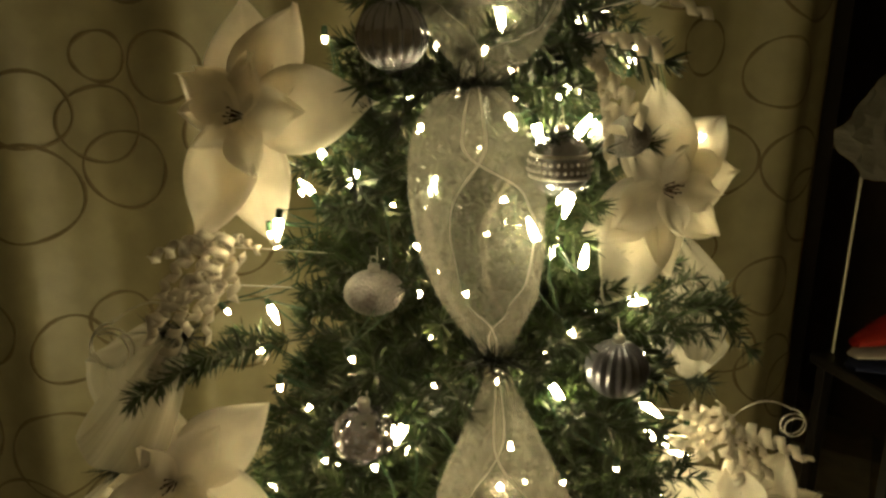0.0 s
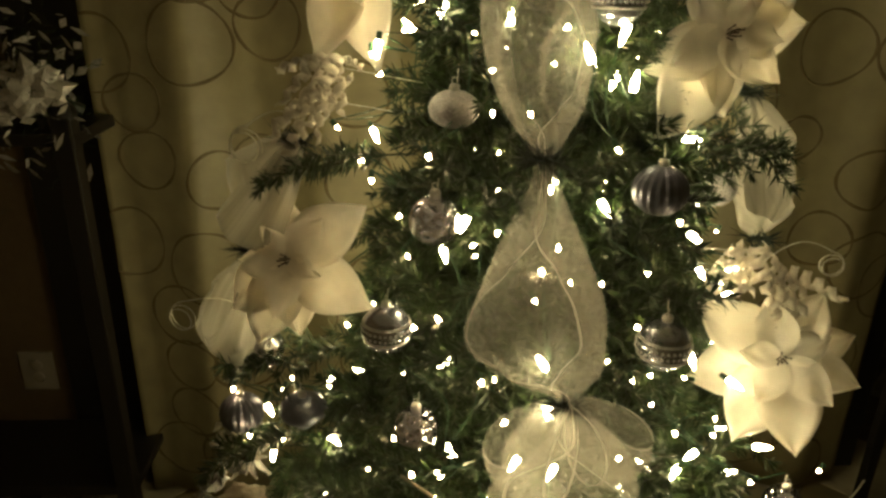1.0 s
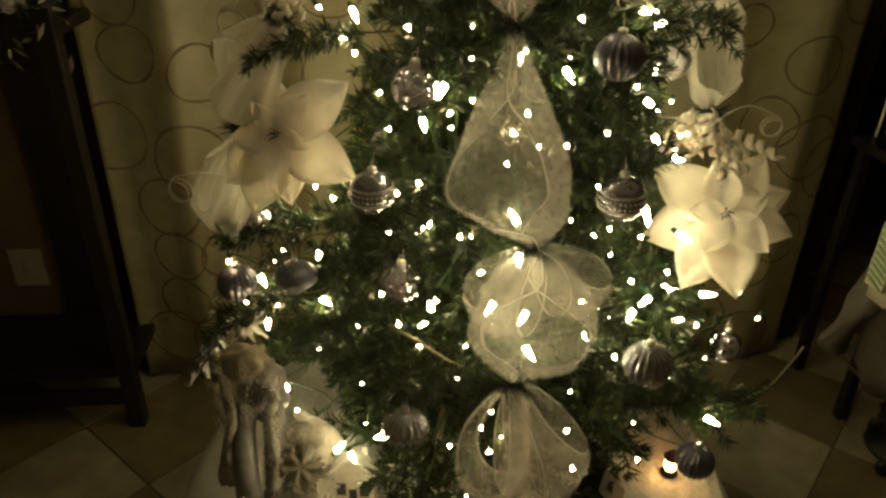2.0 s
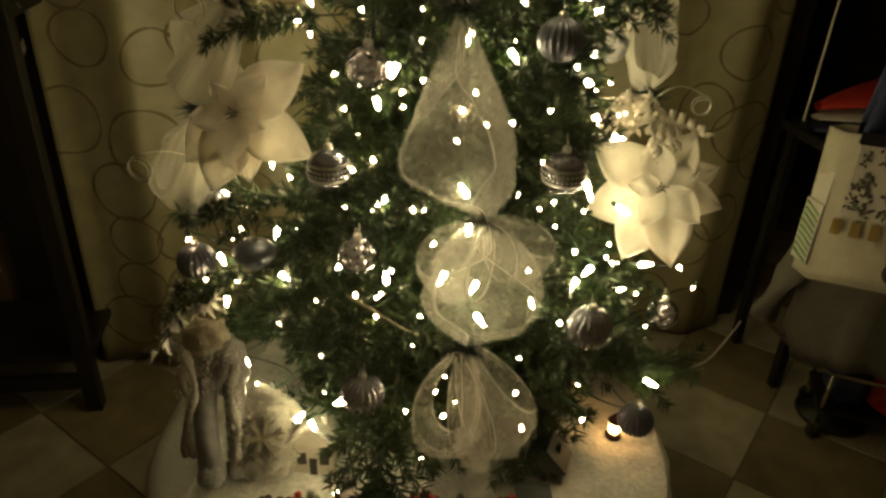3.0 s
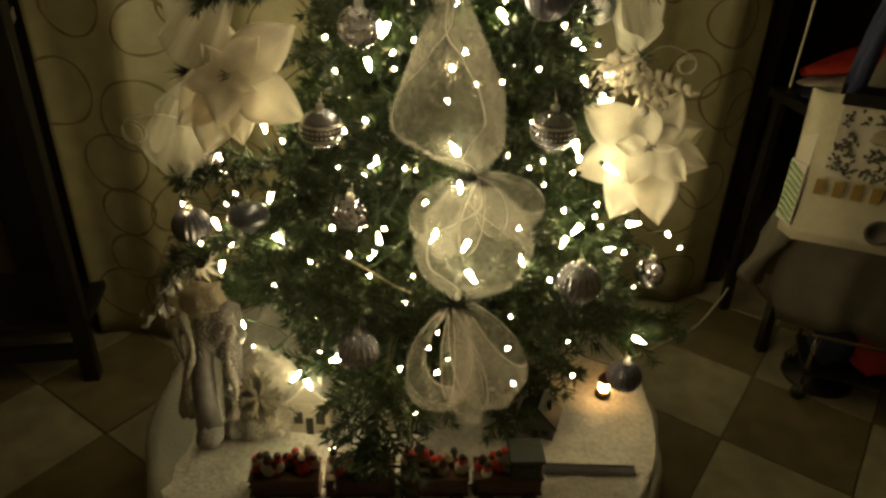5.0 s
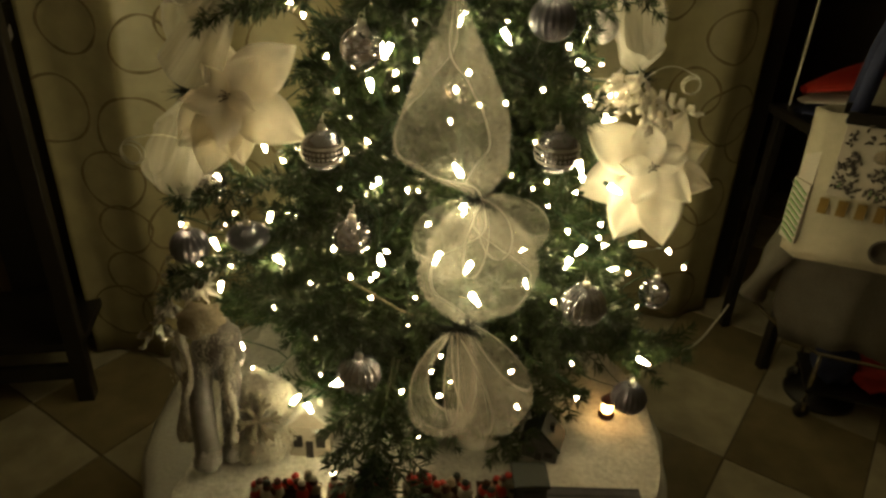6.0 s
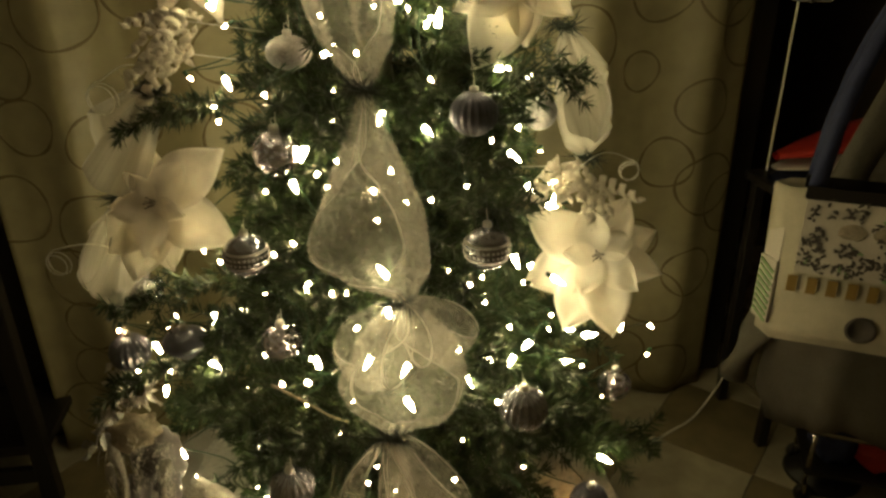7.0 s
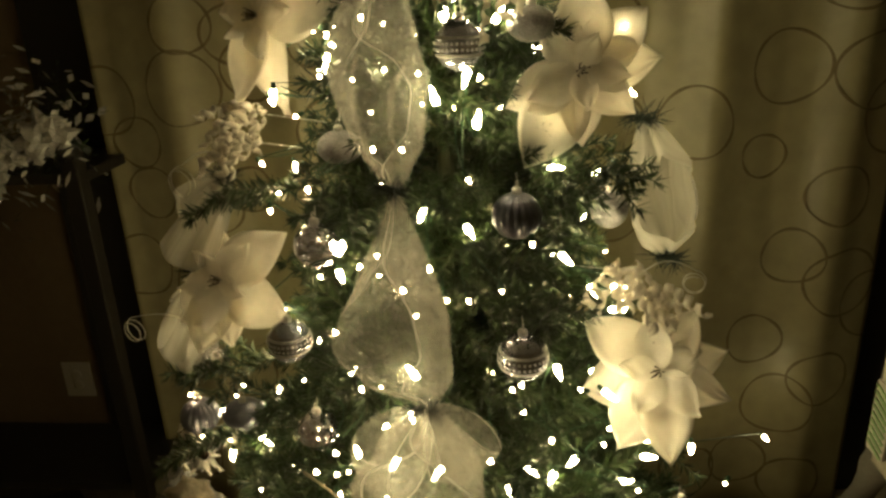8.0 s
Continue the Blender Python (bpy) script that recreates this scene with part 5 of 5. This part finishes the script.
# small wheeled cart under the robe with red and blue bags
ct = thing("wheeled_cart", pose(1.16, 1.33, 0, 0, 0, -12), "small chrome cart on black casters under the robe", "cart")
part("rail", tube(bmesh.new(), [(-0.27, -0.03, 0.39), (-0.25, -0.03, 0.36), (-0.16, -0.03, 0.29), (-0.05, -0.03, 0.23), (0.25, -0.03, 0.22)], 0.006, 8), M_CHROME, ct, "dull chrome rail")
part("rail", tube(bmesh.new(), [(-0.05, 0.15, 0.23), (0.25, 0.15, 0.22)], 0.006, 8), M_CHROME, ct, "dull chrome rail")
part("deck", box(bmesh.new(), (0.30, 0.20, 0.012), (0.10, 0.06, 0.10), bevel=0.003), M_BLACK, ct, smooth=False)
for x in (-0.04, 0.24):
    for y in (-0.03, 0.15):
        part("leg", tube(bmesh.new(), [(x, y, 0.052), (x, y, 0.23)], 0.006, 8), M_CHROME, ct, "dull chrome leg")
        wheel = part("caster", lathe(bmesh.new(), [(0.004, -0.010), (0.023, -0.010), (0.026, 0), (0.023, 0.010), (0.004, 0.010)], 18, pose(x, y, 0.027, 90, 0, 30)), M_BLACK, ct, "black caster")
        part("fork", box(bmesh.new(), (0.012, 0.026, 0.030), (x, y, 0.046), bevel=0.002), M_CHROME, wheel, smooth=False)
for word, m, x, size in (("soft red glossy bag on the cart deck", M_RED, 0.15, (0.085, 0.075, 0.045)), ("soft dark blue cloth bag on the cart deck", M_BLUE, 0.03, (0.06, 0.07, 0.055))):
    ob = part("soft_bag", blob(bmesh.new(), (0, 0, size[2]), size, lumps=0.35, level=3), m)
    ob.matrix_world = ct.matrix_world @ pose(x, 0.06, 0.100)
    tagged(ob, word, "bag", "bags on the cart")

# grey robe hanging, one sleeve to the side
bm = bmesh.new()
rows = []
for i in range(26):
    t = i / 25
    z = 1.40 - 1.03 * t
    w = 0.035 + 0.155 * smoothstep(t / 0.72) - 0.045 * smoothstep((t - 0.90) / 0.10)
    dep = 0.05 + 0.05 * t
    cx, cy = 1.17 - 0.075 * t, 1.20
    row = []
    for k in range(48):
        a = 2 * math.pi * k / 48
        q = 1 + 0.09 * t * math.sin(7 * a + 2 * t) + 0.05 * math.sin(13 * a)
        row.append(Vector((cx + w * q * math.cos(a) * 0.954 + dep * q * math.sin(a) * 0.3, cy - w * q * math.cos(a) * 0.30 + dep * q * math.sin(a) * 0.95, z + 0.02 * t * math.sin(3 * a))))
    rows.append(row)
sheet(bm, rows, wrap=True)
robe = part("robe", bm, M_GREY_CLOTH)
tagged(robe, "grey cloth robe hanging from the coat stand", "robe")
so = robe.modifiers.new("thickness", "SOLIDIFY")
so.thickness = 0.006
part("sleeve", tube(bmesh.new(), [(1.09, 1.20, 1.24), (1.02, 1.22, 1.0), (0.945, 1.22, 0.78), (0.875, 1.22, 0.58), (0.845, 1.22, 0.47), (0.843, 1.22, 0.455)], 0.036, 14, taper=lambda t: 1.1 - 0.22 * t), M_GREY_CLOTH, robe)

# cream tote with prints
TOTE = Matrix.Translation((0.858, 1.092, 0.648)) @ Matrix(((0.954, 0.30, 0, 0), (-0.30, 0.954, 0, 0), (0, 0, 1, 0), (0, 0, 0, 1)))
tote = thing("tote_bag", TOTE, "cream canvas tote bag with printed panel hanging on the stand", "tote bag")
bm = bmesh.new()
rows = []
for i in range(15):
    t = i / 14
    z = 0.34 * t
    row = []
    dp = 0.095 - 0.03 * t
    for x, y in ((0, 0), (0.13, -0.006), (0.27, -0.006), (0.40, 0), (0.425, dp * 0.5), (0.40, dp), (0.2, dp + 0.005), (0.0, dp), (-0.03, dp * 0.5)):
        row.append(Vector((x * (1 + 0.03 * t) - 0.012 * t, y + 0.004 * noise.noise((x * 9, t * 4, 1)), z + 0.008 * math.sin(x * 8))))
    rows.append(row)
sheet(bm, rows, wrap=True)
bm.faces.new([bm.verts.new(v) for v in rows[0]])
bod = part("body", bm, M_CANVAS, tote)
bod.modifiers.new("thickness", "SOLIDIFY").thickness = 0.003
part("side_panel", box(bmesh.new(), (0.046, 0.004, 0.30), (-0.022, 0.02, 0.18), (0, 0, -52), bevel=0.001), M_PALEPRINT, tote, smooth=False)
pk = part("side_pocket", box(bmesh.new(), (0.05, 0.005, 0.145), (-0.026, 0.016, 0.105), (0, 0, -52), bevel=0.001), M_PALEPRINT, tote, "pale pocket with green stripes", False)
for k in range(9):
    part("stripe", box(bmesh.new(), (0.046, 0.003, 0.006), (-0.029, 0.012, 0.045 + 0.0145 * k), (0, 22, -52)), M_STRIPE, pk, "green stripe", False)
pn = part("print_panel", box(bmesh.new(), (0.33, 0.002, 0.165), (0.185, -0.0105, 0.248), (-1.2, 0, 0)), M_PALEPRINT, tote, "pale panel printed with dark sprigs", False)
pr = random.Random(41)
for k in range(150):
    x, z = pr.uniform(0.03, 0.34), pr.uniform(0.172, 0.322)
    if 0.075 < x < 0.30 and 0.235 < z < 0.295 and pr.random() < 0.85:
        continue
    bm = bmesh.new()
    for j in range(pr.randint(2, 4)):
        blob(bm, (pr.uniform(-0.009, 0.009), 0, pr.uniform(-0.009, 0.009)), (pr.uniform(0.004, 0.008), 0.0008, 0.003), (0, pr.uniform(0, 180), 0), level=1)
    q = part("sprig", bm, M_PRINT if pr.random() < 0.8 else M_STRIPE, pn)
    q.matrix_local = Matrix.Translation((x, -0.0135 + 0.012 * (z - 0.248) * 0, z))
for x, w in ((0.11, 0.05), (0.17, 0.05), (0.235, 0.06)):
    part("faded_mark", blob(bmesh.new(), (x, -0.0122, 0.265), (w / 2, 0.0008, 0.017), lumps=0.4), M_TAN, pn, "faded pinkish print")
for k in range(5):
    part("letter_bar", box(bmesh.new(), (0.019, 0.002, 0.036), (0.022 + 0.037 * k, -0.0095, 0.138)), M_MUSTARD, tote, "mustard bar of printing", False)
part("badge", lathe(bmesh.new(), [(0.030, 0), (0.030, 0.0015), (0.022, 0.0015), (0.022, 0.0008)], 28, pose(0.165, -0.009, 0.055, 90, 0, 0)), M_PRINT, tote, "round dark badge print")
for y in (-0.004, 0.07):
    pts = []
    for k in range(13):
        a = math.pi * k / 12
        pts.append((0.145 - 0.115 * math.cos(a) * (1 - 0.35 * math.sin(a)), y + 0.03 * math.sin(a), 0.325 + 0.40 * math.sin(a) ** 0.8))
    rows = [[Vector(p) + Vector((-0.016, 0, 0)), Vector(p) + Vector((0.016, 0, 0.004))] for p in pts]
    h = part("handle", sheet(bmesh.new(), rows), M_BLUE, tote, "dark navy webbing handle")
    h.modifiers.new("thickness", "SOLIDIFY").thickness = 0.004
    part("handle_band", box(bmesh.new(), (0.30, 0.003, 0.026), (0.165, y - 0.006, 0.337)), M_BLACK, tote, "black band along the rim", False)

# dark stool with a striped cushion
sl = thing("stool", pose(1.175, 1.69, 0, 0, 0, 15), "dark wooden stool in the doorway", "stool")
part("seat", box(bmesh.new(), (0.34, 0.30, 0.03), (0, 0, 0.785), bevel=0.006), M_BLACK, sl, smooth=False)
for x in (-0.14, 0.14):
    for y in (-0.12, 0.12):
        part("leg", box(bmesh.new(), (0.03, 0.03, 0.77), (x, y, 0.385), bevel=0.003), M_BLACK, sl, smooth=False)
bm = bmesh.new()
for x0, x1, slot in ((0, 1, 0),):
    for layer, (zz, th, sl_) in enumerate(((0.022, 0.022, 0), (0.052, 0.012, 1), (0.085, 0.035, 2))):
        rows = []
        for k in range(17):
            t = k / 16
            w = 0.012 + (0.12 - 0.02 * layer) * math.sin(math.pi * min(1, t * 0.62 + 0.02))
            row = []
            for j in range(16):
                a = 2 * math.pi * j / 16
                row.append(Vector((-0.17 + 0.34 * t, w * math.cos(a), zz + (0.3 + 0.7 * t) * th * math.sin(a) + 0.03 * t * layer)))
            rows.append(row)
        sheet(bm, rows, sl_, wrap=True)
cu = part("cushion", bm, [M_BLUE, M_WHITE, M_RED])
cu.matrix_world = pose(1.165, 1.69, 0.801, 0, 0, 15)
tagged(cu, "red, white and blue cushion on the stool", "cushion")

# crumpled clear bag hung on the door frame
bm = bmesh.new()
rows = []
for i in range(18):
    t = i / 17
    row = []
    for k in range(24):
        a = 2 * math.pi * k / 24
        w = 0.01 + 0.085 * math.sin(math.pi * (0.08 + 0.75 * t)) * (1 + 0.75 * noise.noise((math.cos(a) * 3.5, math.sin(a) * 3.5, t * 5)))
        row.append(Vector((w * math.cos(a), 0.6 * w * math.sin(a), 0.24 - 0.24 * t)))
    rows.append(row)
sheet(bm, rows, wrap=True)
bm.faces.new([bm.verts.new(v) for v in rows[-1]])
ob = part("plastic_bag", bm, M_GREY_CLOTH, None, "", False)
ob.matrix_world = pose(1.04, 1.70, 1.28)
tagged(ob, "crumpled grey bag hanging on the door frame", "bag")

# ---- floor tiles ----
E1, E2 = Vector((math.cos(math.radians(60.1)), math.sin(math.radians(60.1)), 0)), Vector((-math.sin(math.radians(60.1)), math.cos(math.radians(60.1)), 0))
T = 0.336
bm = box(bmesh.new(), (T - 0.005, T - 0.005, 0.010), (0, 0, -0.005), bevel=0.0015)
proto = part("tile", bm, M_TILE_L, None, "", False)
pale_mesh = proto.data
brown_mesh = pale_mesh.copy()
brown_mesh.materials[0] = M_TILE_D
bpy.data.objects.remove(proto)
WI = W.inverted()
for i in range(-16, 17):
    for j in range(-16, 17):
        c = Vector((0.847, 1.106, 0)) + E1 * T * (i + 0.5) + E2 * T * (j + 0.5)
        q = WI @ c
        if not (ROOM_L + 0.02 < q.x < ROOM_R - 0.02 and ROOM_F + 0.02 < q.y < 1.4) or (q.y > -0.1 and not (0.9 < q.x < 2.0 or q.y < 0.1)):
            continue
        ob = new("tile", pale_mesh if (i + j) % 2 == 0 else brown_mesh)
        ob.parent = floor
        ob.matrix_world = Matrix.Translation(c) @ pose(0, 0, 0, 0, 0, 60.1 + 90 * ((i * 7 + j * 3) % 4))
